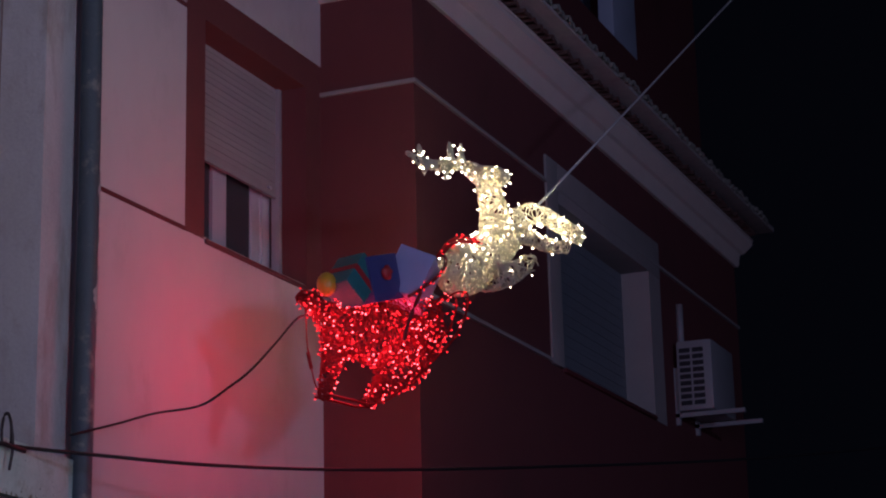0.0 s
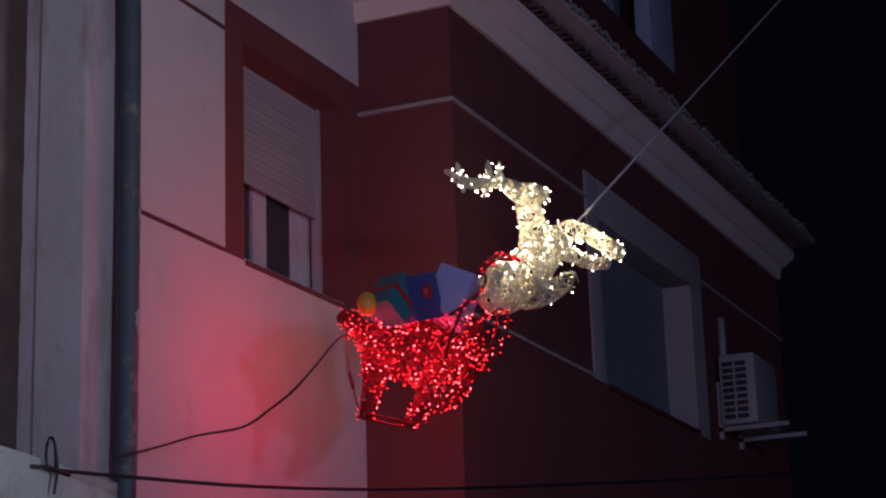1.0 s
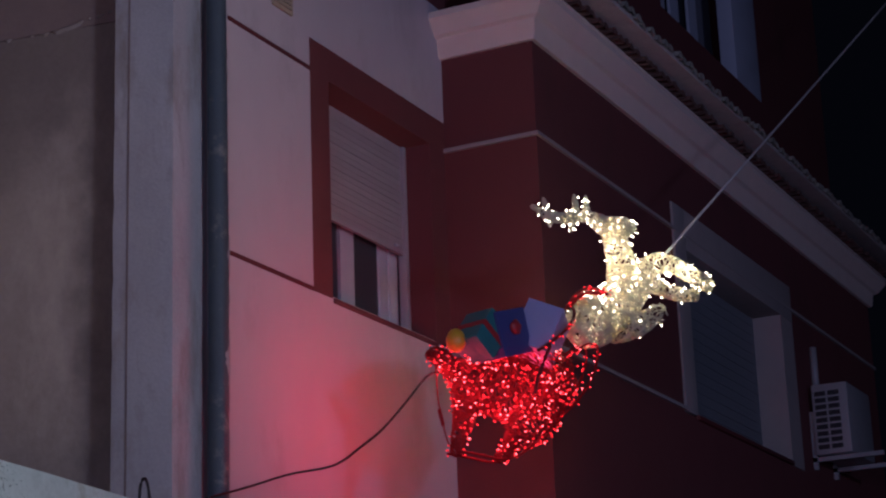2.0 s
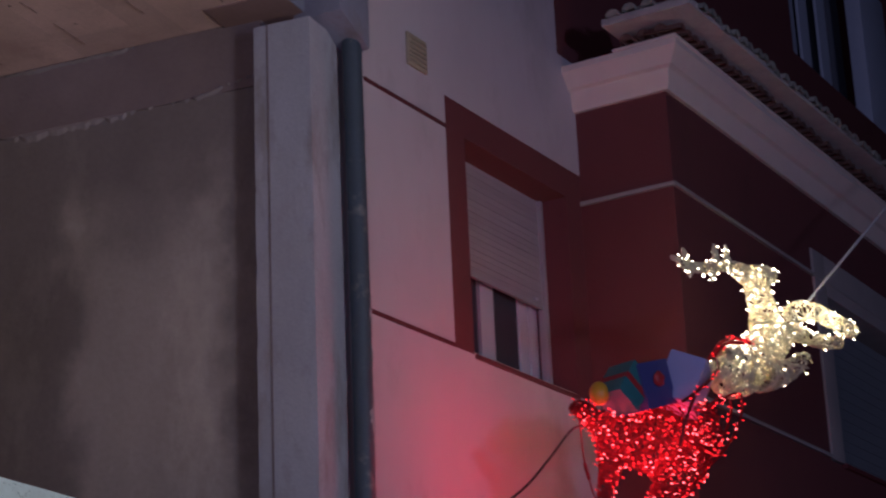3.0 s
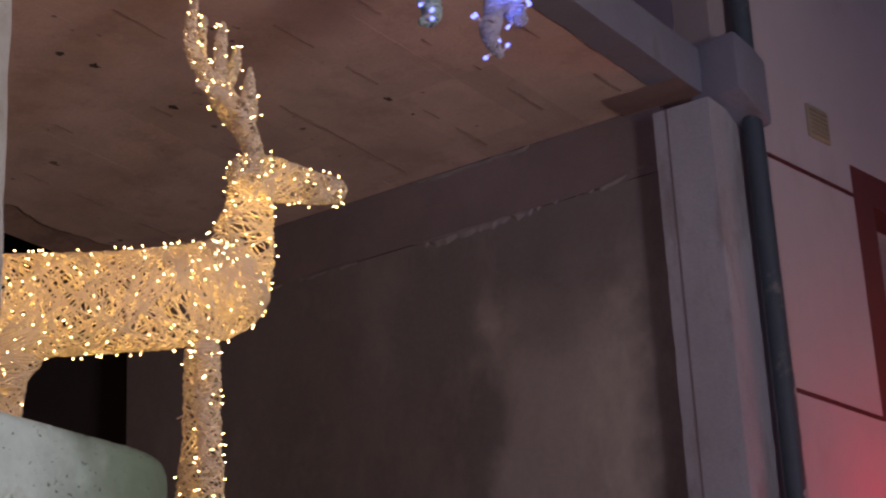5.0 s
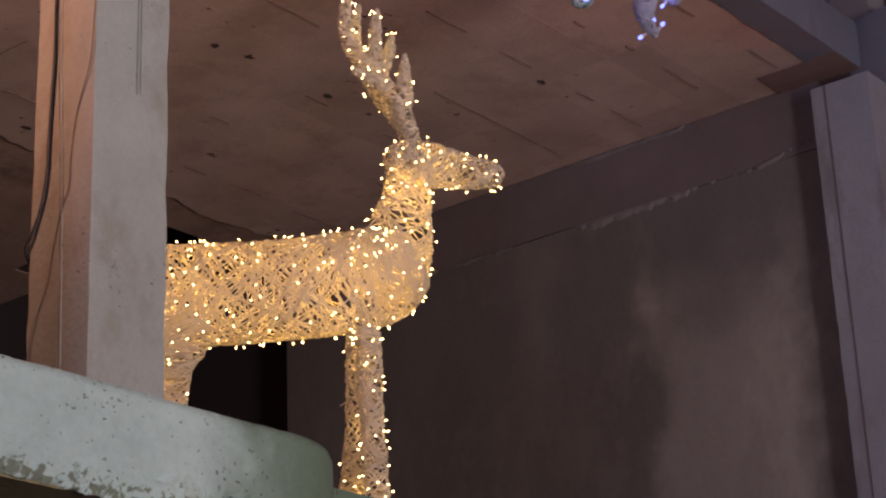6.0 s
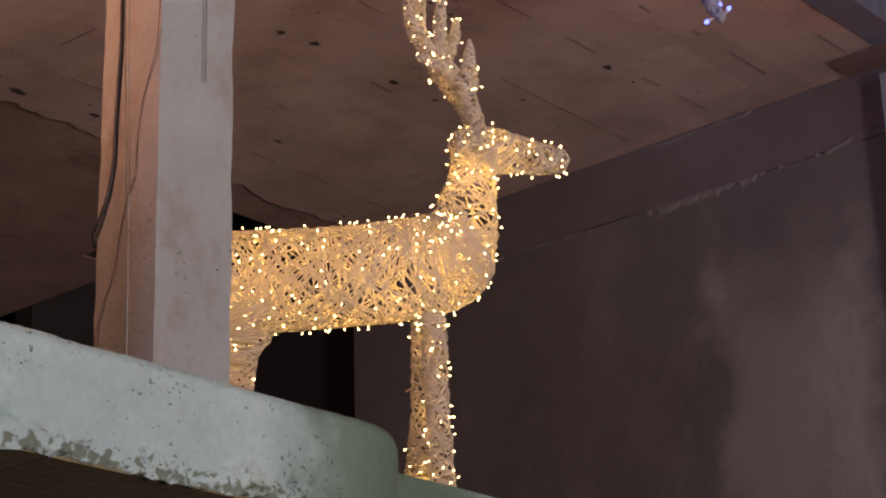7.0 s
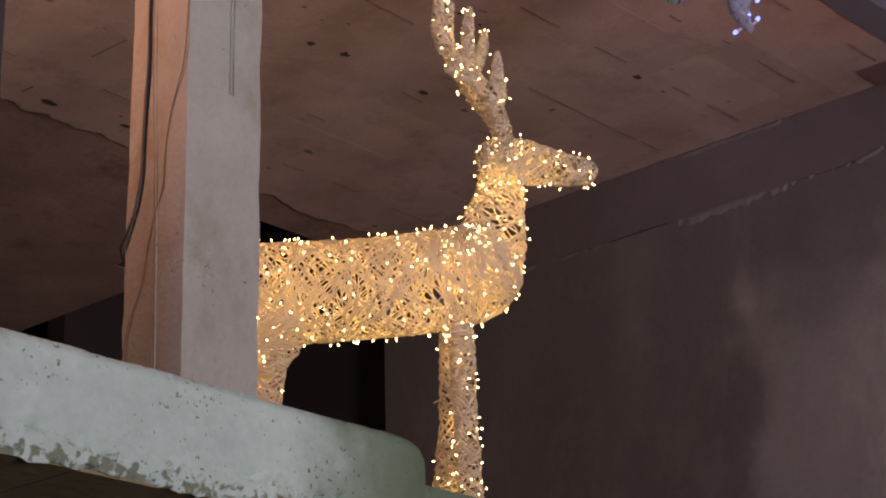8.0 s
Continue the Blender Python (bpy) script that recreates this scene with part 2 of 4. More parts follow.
def rough_block(x0, x1, y0, y1, z0, z1, step, amp, m=None, seed=0.0, corner=0.0):
    """A block cut into a fine grid whose surface is uneven and whose edges are worn."""
    bm = bmesh.new()
    box(bm, x0, x1, y0, y1, z0, z1)
    for axis, lo, hi in ((0, x0, x1), (1, y0, y1), (2, z0, z1)):
        n = max(1, int((hi - lo) / step))
        for i in range(1, n):
            no = [0, 0, 0]
            no[axis] = 1
            co = [0, 0, 0]
            co[axis] = lo + (hi - lo) * i / n
            bmesh.ops.bisect_plane(bm, geom=bm.verts[:] + bm.edges[:] + bm.faces[:], plane_co=co, plane_no=no)
    for v in bm.verts:
        c = v.co.copy()
        on = sum((abs(c.x - x0) < 1e-4 or abs(c.x - x1) < 1e-4, abs(c.y - y0) < 1e-4 or abs(c.y - y1) < 1e-4, abs(c.z - z0) < 1e-4 or abs(c.z - z1) < 1e-4))
        mid = Vector(((x0 + x1) / 2, (y0 + y1) / 2, (z0 + z1) / 2))
        d = noise.noise_vector((c + Vector((seed, seed, seed))) * 6) * amp + noise.noise_vector((c + Vector((seed, 3, seed))) * 22) * amp * 0.5
        if on >= 2 and corner:
            w = corner * (0.6 + 0.9 * abs(noise.noise((c + Vector((7 + seed, 0, 0))) * 14)))
            for ax, lo, hi in ((0, x0, x1), (1, y0, y1), (2, z0, z1)):
                if abs(c[ax] - lo) < 1e-4:
                    d[ax] += w
                elif abs(c[ax] - hi) < 1e-4:
                    d[ax] -= w
        v.co = c + d
        if m:
            v.co = m @ v.co
    for f in bm.faces:
        f.smooth = True
    return bm


def tubes(name, lines, radius, material, sides=5):
    """One mesh of round cords along polylines."""
    verts, faces = [], []
    for pts in lines:
        p = np.asarray(pts, float)
        if len(p) < 2:
            continue
        t = np.gradient(p, axis=0)
        t /= np.linalg.norm(t, axis=1)[:, None] + 1e-9
        ref = np.where(np.abs(t[:, 2:3]) > 0.9, np.array([[1.0, 0, 0]]), np.array([[0, 0, 1.0]]))
        a = np.cross(t, ref)
        a /= np.linalg.norm(a, axis=1)[:, None] + 1e-9
        b = np.cross(t, a)
        base = len(verts)
        for k in range(sides):
            w = 2 * math.pi * k / sides
            ring = p + radius * (math.cos(w) * a + math.sin(w) * b)
            verts.extend(ring.tolist())
        n = len(p)
        for k in range(sides):
            k2 = (k + 1) % sides
            for i in range(n - 1):
                faces.append((base + k * n + i, base + k * n + i + 1, base + k2 * n + i + 1, base + k2 * n + i))
        faces.append(tuple(base + k * n for k in range(sides)))
        faces.append(tuple(base + k * n + n - 1 for k in reversed(range(sides))))
    return mesh(name, verts, faces, material, True)


def smooth_path(pts, per=8):
    """Catmull-Rom through the points."""
    p = [Vector(q) for q in pts]
    p = [2 * p[0] - p[1]] + p + [2 * p[-1] - p[-2]]
    out = []
    for i in range(1, len(p) - 2):
        for k in range(per):
            t = k / per
            a, b, c, d = p[i - 1], p[i], p[i + 1], p[i + 2]
            out.append(0.5 * ((2 * b) + (c - a) * t + (2 * a - 5 * b + 4 * c - d) * t * t + (3 * b - a - 3 * c + d) * t ** 3))
    out.append(p[-2])
    return out


class Limb:
    """A tapered, bent tube with an oval section: stations of (s, h, half height, half width, lateral)."""

    def __init__(self, stations):
        self.c = [Vector(q) for q in smooth_path([(a, l, h) for a, h, rh, rw, l in stations], 10)]
        self.r = [(q[0], q[1]) for q in smooth_path([(rh, rw, 0) for a, h, rh, rw, l in stations], 10)]
        self.length = sum((self.c[i + 1] - self.c[i]).length for i in range(len(self.c) - 1))

    def at(self, k, w):
        """Point and outward normal at k (0 to 1 along) and angle w."""
        x = min(max(k, 0.0), 0.9999) * (len(self.c) - 1)
        i = int(x)
        c = self.c[i].lerp(self.c[i + 1], x - i)
        rh = self.r[i][0] + (self.r[i + 1][0] - self.r[i][0]) * (x - i)
        rw = self.r[i][1] + (self.r[i + 1][1] - self.r[i][1]) * (x - i)
        t = (self.c[i + 1] - self.c[i]).normalized()
        side = Vector((0, 1, 0))
        up = side.cross(t)
        up = up.normalized() if up.length > 1e-4 else Vector((0, 0, 1))
        n = (up * math.cos(w) * rh + side * math.sin(w) * rw)
        return c + n, n.normalized()

    def strands(self, rng, count, wander=0.35, step=0.022):
        lines = []
        mean = sum(a + b for a, b in self.r) / len(self.r) / 2
        for _ in range(count):
            k, w = rng.random(), rng.uniform(0, 6.283)
            turn = rng.choice((-1, 1)) * rng.uniform(0.55, 1.0)
            climb = rng.uniform(-1, 1) * wander
            pts = []
            for _ in range(rng.randint(22, 40)):
                p, n = self.at(k, w)
                pts.append(p + n * rng.uniform(-0.006, 0.004))
                w += turn * step / mean
                k += climb * step / self.length
                climb += rng.uniform(-0.22, 0.22)
                climb = max(-1.1, min(1.1, climb))
                if k < 0 or k > 1:
                    climb, k = -climb, min(max(k, 0), 1)
            lines.append(pts)
        return lines

    def ends(self, rng, count):
        """Cords across the two open ends."""
        lines = []
        for k in (0.0, 0.9999):
            for _ in range(count):
                w = rng.uniform(0, 6.283)
                a, b = self.at(k, w)[0], self.at(k, w + rng.uniform(1.8, 4.4))[0]
                c = self.c[0 if k == 0 else -1]
                out = (self.c[0] - self.c[1]).normalized() if k == 0 else (self.c[-1] - self.c[-2]).normalized()
                mid = (a + b + 2 * c) / 4 + out * min(self.r[0 if k == 0 else -1]) * 0.5
                lines.append(smooth_path([a, mid, b], 6))
        return lines


def bulb_mesh(name, led, size=1.0, long=1.0, socket=None):
    """A slim socket with a lit tip, pointing along z."""
    verts, faces, mi = [], [], []
    prof = [(0.0, 0.0042, 0), (0.016 * long, 0.0040, 0), (0.017 * long, 0.0050, 1), (0.017 * long + 0.006, 0.0056, 1), (0.017 * long + 0.011, 0.0028, 1)]
    n = 6
    for z, r, _ in prof:
        for k in range(n):
            verts.append((r * size * math.cos(k * 6.2832 / n), r * size * math.sin(k * 6.2832 / n), z * size))
    for i in range(len(prof) - 1):
        for k in range(n):
            faces.append((i * n + k, i * n + (k + 1) % n, (i + 1) * n + (k + 1) % n, (i + 1) * n + k))
            mi.append(prof[i + 1][2])
    faces.append(tuple((len(prof) - 1) * n + k for k in range(n)))
    mi.append(1)
    me = mesh(name, verts, faces, None, True)
    me.materials.append(socket or SOCKET)
    me.materials.append(led)
    me.polygons.foreach_set("material_index", mi)
    return me


def set_bulb(me, parent, p, n, rng, lean=0.7):
    d = (Vector(n) + Vector((rng.uniform(-1, 1), rng.uniform(-1, 1), rng.uniform(-1, 1))) * lean).normalized()
    ob = new("bulb", me)
    ob.parent = parent
    ob.matrix_local = Matrix.Translation(p) @ d.to_track_quat("Z", "Y").to_matrix().to_4x4()
    return ob


# ---------------------------------------------------------------- ground and street
ground = tagged(part("ground", boxes((-400, 400, -400, 400, -0.4, 0)), ASPHALT), "dark asphalt street surface", "ground", kind="structure")
pavement = tagged(part("pavement", boxes((-30, 60, 4.3, 5.58, 0, 0.14), bevel=0.01), GROUND), "grey paved footway along the houses", "pavement", kind="structure")
# unseen wall behind the viewpoint, added so that light bounces back
across = tagged(part("backdrop", boxes((-30, 40, -7.4, -7.0, 0, 9)), OPPOSITE), "plain unseen wall, added across the street to bounce light", "wall", kind="structure")

# ---------------------------------------------------------------- unfinished building
SLAB, CEILZ = 3.18, 6.40
wall_party = tagged(part("wall_party", boxes((0.11, 0.40, 0.34, 4.46, SLAB, 5.99), (0.11, 0.40, 0.34, 9.0, 0, SLAB - 0.28), m=BASE), PARTY), "grey cement-rendered party wall with damp stains", "wall", kind="structure")
# shade is in the near-black colour; the unseen side wall blocks left light
wall_back = tagged(part("wall_back", boxes((-12, 0.5, 9.0, 9.3, 0, 10), (-6.7, -6.4, -0.38, 9.3, SLAB + 0.01, CEILZ - 0.006), (-12, 0.11, 1.5, 1.7, 0, SLAB - 0.29), m=BASE), SHADEIN), "near-black back wall for the storey's shade, with an unseen side wall", "wall", kind="structure")
beam_party = tagged(part("beam_party", rough_block(0.106, 0.40, 0.36, 4.46, 5.99, CEILZ + 0.05, 0.16, 0.006, BASE, 2.0, 0.006), BEAM), "dark raw concrete beam along the party wall", "beam", kind="structure")


def smear(z=5.994, tall=1.0, v0=0.37, n=340):
    """Mortar squeezed from the joint under the beam, with a ragged lower edge."""
    bm = bmesh.new()
    last = None
    for i in range(n):
        v = v0 + i * 0.012
        a = noise.noise(Vector((v * 2.3, 1.7, 0))) + 0.5 * noise.noise(Vector((v * 6, 4.1, z)))
        b = noise.noise(Vector((v * 25, 8.3, 0)))
        h = tall * max(0.0, 0.030 + 0.10 * a + 0.028 * b) * (0.6 + 0.9 * max(0.0, 1 - abs(v - 1.3) / 1.2))
        top = z + (0.075 * max(0.0, 1 - (v - v0) / 0.45) if z < 6.2 else 0) + 0.006 * noise.noise(Vector((v * 12, 2, 2)))
        now = [bm.verts.new(BASE @ Vector(q)) for q in ((0.100, v, top), (0.092 - 0.006 * a, v, top - h * 0.5), (0.110, v, top - 0.004 - h))]
        if last and h > 0.004:
            bm.faces.new((last[0], now[0], now[1], last[1])).smooth = True
            bm.faces.new((last[1], now[1], now[2], last[2])).smooth = True
        last = now
    return bm


# added black panels stand for the darkness of the rear opening
tagged(part("wall_recess", boxes((0.30, 0.40, 4.47, 9.0, SLAB, 9.5), (-0.71, 0.30, 6.9, 7.1, SLAB, 9.5), m=BASE), SHADEIN), "near-black panels standing for the unlit rear of the storey", "wall", kind="structure")
tagged(part("mortar_joint", smear(CEILZ - 0.002, 0.35, 1.2, 260), CRUST), "thin pale mortar line along the ceiling", "mortar", kind="structure")
tagged(part("mortar_joint", smear(), CRUST), "pale mortar smeared along the beam joint", "mortar", kind="structure")

slab = tagged(part("floor", rough_block(-12, 0.42, -0.075, 9.0, SLAB - 0.28, SLAB, 0.35, 0.004, BASE, 1.0, 0.006), FASCIA), "whitewashed concrete floor slab edge, stained", "floor slab", kind="structure")


def balcony():
    """The projecting slab with a rounded corner at its end."""
    cx, ax, ay = -5.06, 0.42, 0.33
    z0, z1, v0 = SLAB - 0.305, SLAB + 0.004, -0.40
    line = [(-11.9 + 0.25 * i, v0) for i in range(21)] + [(-6.7 + 0.011 * i, v0) for i in range(int((6.7 - 5.07) / 0.011))]
    for k in range(33):
        w = radians(-90 + 90 * k / 32)
        line.append((cx + ax * math.copysign(abs(math.cos(w)) ** 0.75, math.cos(w)), v0 + ay + ay * math.sin(w)))
    bm = bmesh.new()
    rows = []
    levels = [0.0, 0.012, 0.025, 0.04, 0.055, 0.07, 0.085, 0.10, 0.12, 0.14, 0.165, 0.19, 0.215, 0.24, 0.265, 0.285, 0.309]
    for i, (u, v) in enumerate(line):
        row = []
        for j, dz in enumerate(levels):
            z = z0 + dz
            low = 1.0 if dz < 0.09 else 0.35
            q = Vector((u * 10, dz * 22, v * 10))
            pit = max(0.0, noise.noise(q * 2.6) - (0.12 if dz < 0.10 else 0.40)) * 0.06 * low
            pit += max(0.0, noise.noise(q * 6.5 + Vector((2, 8, 5))) - 0.12) * 0.035 * (dz < 0.10)
            pit += max(0.0, noise.noise(q * 5.0 + Vector((9, 4, 2))) - 0.35) * 0.02
            lip = 0.010 * (j in (0, len(levels) - 1))
            d = 0.003 * noise.noise(q * 0.7) + pit + lip
            zz = z + (0.016 * noise.noise(q * 1.1) + 0.008 * noise.noise(q * 3) if j < 2 else 0) + (0.005 * noise.noise(q * 0.6) if j >= len(levels) - 2 else 0)
            out = Vector((0, -1)) if u < cx - 0.005 else Vector((u - cx, v - (v0 + ay))).normalized()
            row.append(bm.verts.new(BASE @ Vector((u - out.x * d, v - out.y * d, zz))))
        rows.append(row)
    for a, b in zip(rows, rows[1:]):
        for j in range(len(levels) - 1):
            bm.faces.new((a[j], b[j], b[j + 1], a[j + 1])).smooth = True
    lip = [bm.verts.new(BASE @ Vector((u - (0.02 if u > cx else 0), min(v + 0.022, -0.07), z0 + 0.006))) for u, v in line]
    back0 = [bm.verts.new(BASE @ Vector((u - (0.02 if u > cx else 0), -0.06, z0 + 0.006))) for u, v in line]
    back1 = [bm.verts.new(BASE @ Vector((u, -0.06, z1))) for u, v in line]
    for i in range(len(line) - 1):
        bm.faces.new((rows[i][0], lip[i], lip[i + 1], rows[i + 1][0]))
        bm.faces.new((lip[i], back0[i], back0[i + 1], lip[i + 1]))
        bm.faces.new((rows[i][-1], rows[i + 1][-1], back1[i + 1], back1[i]))
        bm.faces.new((back0[i], back1[i], back1[i + 1], back0[i + 1]))
    bmesh.ops.recalc_face_normals(bm, faces=bm.faces)
    return bm


tagged(part("balcony_slab", balcony(), FASCIA), "whitewashed pitted concrete balcony slab with rounded end", "balcony", kind="structure")
SOFFIT = mat("soffit_boards", (0.20, 0.185, 0.095), 0.9, 0.35, 3, 0.4, 30, stretch=(1, 0.4, 1), piece=0.3)
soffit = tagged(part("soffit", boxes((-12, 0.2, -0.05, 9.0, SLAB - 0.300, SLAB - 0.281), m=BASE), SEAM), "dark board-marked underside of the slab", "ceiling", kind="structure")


def soffit_boards():
    rng = random.Random(17)
    u = -9.0
    while u < -4.8:
        w = rng.uniform(0.20, 0.27)
        part("board", boxes((u + 0.003, u + w - 0.003, -0.381 if u < -5.25 else -0.28, 2.2, SLAB - 0.306 + rng.uniform(-0.002, 0.002), SLAB - 0.2995), m=BASE), SOFFIT, soffit)
        u += w


soffit_boards()


def column(name, u0, u1, v0, v1, z0, z1, seed, label, material):
    return tagged(part(name, rough_block(u0, u1, v0, v1, z0, z1, 0.06, 0.0014, BASE, seed, 0.006), material), label, "column", kind="structure")


column("column_party", 0.0, 0.41, 0.0, 0.36, SLAB + 0.004, 6.30, 3.0, "grey raw concrete column at the party wall", PALECOLUMN)
tagged(part("column_seam", boxes((-0.0035, 0.004, 0.262, 0.272, SLAB + 0.1, 6.29), m=BASE), BEAM), "formwork seam down the column face", "column", kind="structure")
column("column_front", -5.455, -5.142, 0.0, 0.285, SLAB + 0.006, CEILZ, 9.0, "grey raw concrete column with cables on one face", COLUMN)
# a browner, darker tone than the ceiling round it
tagged(part("column_head", rough_block(-0.15, 0.30, 0.105, 0.60, CEILZ - 0.012, CEILZ + 0.02, 0.09, 0.003, BASE, 5.0, 0.006), mat("brown_concrete", (0.25, 0.17, 0.15), 0.92, 0.3, 4, 0.3, 40)), "dark concrete drop beside the column head", "beam", kind="structure")


def ceiling():
    """Formwork boards pressed into the concrete, long in the building's length."""
    rng = random.Random(11)
    bm = bmesh.new()
    v = 0.30
    while v < 4.05:
        d = min(rng.choice((0.25, 0.30, 0.46, 0.52, 0.68)), 4.10 - v)
        u = 0.10 - rng.uniform(0, 0.7)
        cuts = [0.10]
        while u > -12:
            cuts.append(u)
            u -= rng.choice((0.75, 1.0, 1.25, 1.5))
        cuts.append(-12)
        for u1, u0 in zip(cuts, cuts[1:]):
            drop = rng.uniform(-0.0005, 0.0005)
            box(bm, u0, u1, v, v + d, CEILZ + drop, CEILZ + 0.10, BASE)
        v += d
    return bm


def ribbon(bm, a, b, wide, z, seed, broken=0.0):
    """A thin uneven fin of concrete between two points of the ceiling."""
    a, b = Vector(a), Vector(b)
    n = max(4, int((b - a).length / 0.02))
    side = Vector((a.y - b.y, b.x - a.x)).normalized()
    last = None
    for i in range(n + 1):
        c = a.lerp(b, i / n)
        q = Vector((c.x * 9, c.y * 9, seed))
        c = c + side * 0.006 * noise.noise(q)
        w = wide * (0.55 + 0.9 * abs(noise.noise(q * 2.3 + Vector((3, 1, 7)))))
        skip = noise.noise(q * 0.35 + Vector((0, 0, 31))) < broken
        now = [bm.verts.new(BASE @ Vector((c.x + side.x * k * w, c.y + side.y * k * w, z + (0.004 if k else -0.002)))) for k in (-0.5, 0, 0.5)]
        if last and not skip:
            for k in (0, 1):
                bm.faces.new((last[k], last[k + 1], now[k + 1], now[k]))
        last = now


def seams():
    rng = random.Random(23)
    bm = bmesh.new()
    v = 0.40
    while v < 4.0:
        u = 0.0
        while u > -6.5:
            long = rng.uniform(0.5, 1.3)
            vv = v + rng.uniform(-0.05, 0.05)
            ribbon(bm, (u, vv), (u - long, vv + rng.uniform(-0.015, 0.015)), 0.014, CEILZ - 0.004, u, -0.12)
            u -= long + rng.uniform(0.0, 0.6)
        v += rng.uniform(0.42, 0.62)
    for u in (-3.21,):
        ribbon(bm, (u, 0.35), (u, 4.05), 0.008, CEILZ - 0.004, u, 0.0)
    bmesh.ops.recalc_face_normals(bm, faces=bm.faces)
    return bm


def skim_edge():
    """The ragged rear edge of the smooth ceiling coat."""
    bm = bmesh.new()
    last = None
    for i in range(620):
        u = 0.10 - i * 0.01
        far = 4.20 + 0.10 * noise.noise(Vector((u * 1.9, 5, 0))) + 0.05 * noise.noise(Vector((u * 8, 9, 0))) + 0.015 * noise.noise(Vector((u * 33, 2, 0)))
        now = [bm.verts.new(BASE @ Vector(q)) for q in ((u, 4.09, CEILZ - 0.001), (u, far, CEILZ - 0.001), (u, far + 0.004, CEILZ + 0.02))]
        if last:
            for k in (0, 1):
                bm.faces.new((last[k], last[k + 1], now[k + 1], now[k]))
        last = now
    return bm


def hole_discs():
    """Small flat dark discs for holes and chips left by the formwork."""
    rng = random.Random(29)
    bm = bmesh.new()
    spots = [(-2.498, 2.486), (-2.283, 2.45), (-1.638, 2.473), (-2.531, 3.997), (-3.028, 4.05), (-0.95, 1.5)]
    spots += [(rng.uniform(-4.5, 0), rng.uniform(0.5, 4.0)) for _ in range(4)]
    for i, (u, v) in enumerate(spots):
        r = rng.uniform(0.022, 0.040) if i < 6 else rng.uniform(0.008, 0.016)
        ring = []
        for k in range(14):
            w = k * math.tau / 14
            rr = r * (0.75 + 0.7 * noise.noise(Vector((math.cos(w) * 1.3 + i * 5, math.sin(w) * 1.3, i))))
            ring.append(bm.verts.new(BASE @ Vector((u + 1.5 * rr * math.cos(w), v + rr * math.sin(w), CEILZ - 0.005))))
        mid = bm.verts.new(BASE @ Vector((u, v, CEILZ - 0.002)))
        for k in range(14):
            bm.faces.new((ring[k], ring[(k + 1) % 14], mid))
    return bm


tagged(part("ceiling", ceiling(), CEIL), "brown board-marked concrete ceiling with stains", "ceiling", kind="structure")
tagged(part("ceiling", skim_edge(), CEIL), "ragged rear edge of the ceiling coat", "ceiling", kind="structure")
tagged(part("ceiling", boxes((-12, -1.10, 4.10, 9.0, CEILZ + 0.012, CEILZ + 0.28), (-1.10, 0.106, 4.10, 4.55, CEILZ + 0.012, CEILZ + 0.28), (-1.10, -0.72, 5.85, 9.0, CEILZ + 0.012, CEILZ + 0.02), m=BASE), OLDCEIL), "rough dark concrete ceiling round the stair opening", "ceiling", kind="structure")
tagged(part("ceiling", boxes((-12, 0.40, 0.28, 4.10, CEILZ + 0.105, CEILZ + 0.28), m=BASE), SEAM), "near-black backing slab behind the ceiling boards", "ceiling", kind="structure")
tagged(part("ceiling_seam", seams(), SEAMLINE), "dark formwork seams across the ceiling", "ceiling", kind="structure")
tagged(part("ceiling_spot", hole_discs(), SEAM), "small dark discs for holes and chips in the ceiling", "ceiling", kind="structure")
tagged(part("slab_edge", rough_block(-12, 0.70, 0.095, 0.30, CEILZ - 0.012, 6.68, 0.12, 0.004, BASE, 8.0, 0.008), CONCRETE), "grey concrete edge of the upper slab", "slab edge", kind="structure")
tagged(part("upper_storey", boxes((-12, 0.3, 0.8, 1.0, 6.68, 10.5), m=BASE), PARTY), "dark wall of the storey above", "wall", kind="structure")

# ---------------------------------------------------------------- neighbouring house
YC, YR = 5.60, 4.905          # cream front, red projecting front
XI, XE = 11.27, 19.9          # inner corner, far end
tagged(part("wall_cream", boxes((8.40, 9.44, YC, 5.98, 0, 12), (9.44, XI, YC, 5.98, 0, 4.69), (9.44, 11.04, YC, 5.98, 6.31, 12), (11.04, XI, YC, 5.98, 6.31, 7.16), (8.40, 8.7, 5.98, 14, 0, 12)), CREAM), "cream rendered house front, lit red by the ornament", "wall", kind="structure")
XO0, XO1, ZO = 9.675, 11.045, 6.095
tagged(part("wall_panel", boxes((9.44, XO0, YC + 0.004, 5.98, 4.69, 6.31), (XO0, XO1, YC + 0.004, 5.98, ZO, 6.31), (XO1, XI, YC + 0.004, 5.98, 4.69, 6.31), (XO0, XO1, YC - 0.012, 5.98, 4.665, 4.695)), RED), "dark red painted panel round the window", "wall", kind="structure")
tagged(part("wall_red", boxes((XI, 13.86, YR, 9.0, 0, 7.0), (13.86, 16.95, YR, 9.0, 0, 4.62), (13.86, 16.95, YR, 9.0, 6.32, 7.0), (16.95, XE, YR, 9.0, 0, 7.0), (13.86, 16.95, YR + 0.55, 9.0, 4.62, 6.32)), RED), "dark red rendered projecting house front", "wall", kind="structure")
tagged(part("wall_upper", boxes((11.04, 16.0, YC + 0.002, 9, 7.16, 12), (16.0, 19.0, YC + 0.002, 9, 10.6, 12), (16.0, 19.0, YC + 0.002, 9, 7.16, 8.95), (19.0, 21.5, YC + 0.002, 9, 7.16, 12), (16.0, 19.0, YC + 0.3, 9, 8.95, 10.6)), RED), "dark red wall of the upper storey", "wall", kind="structure")
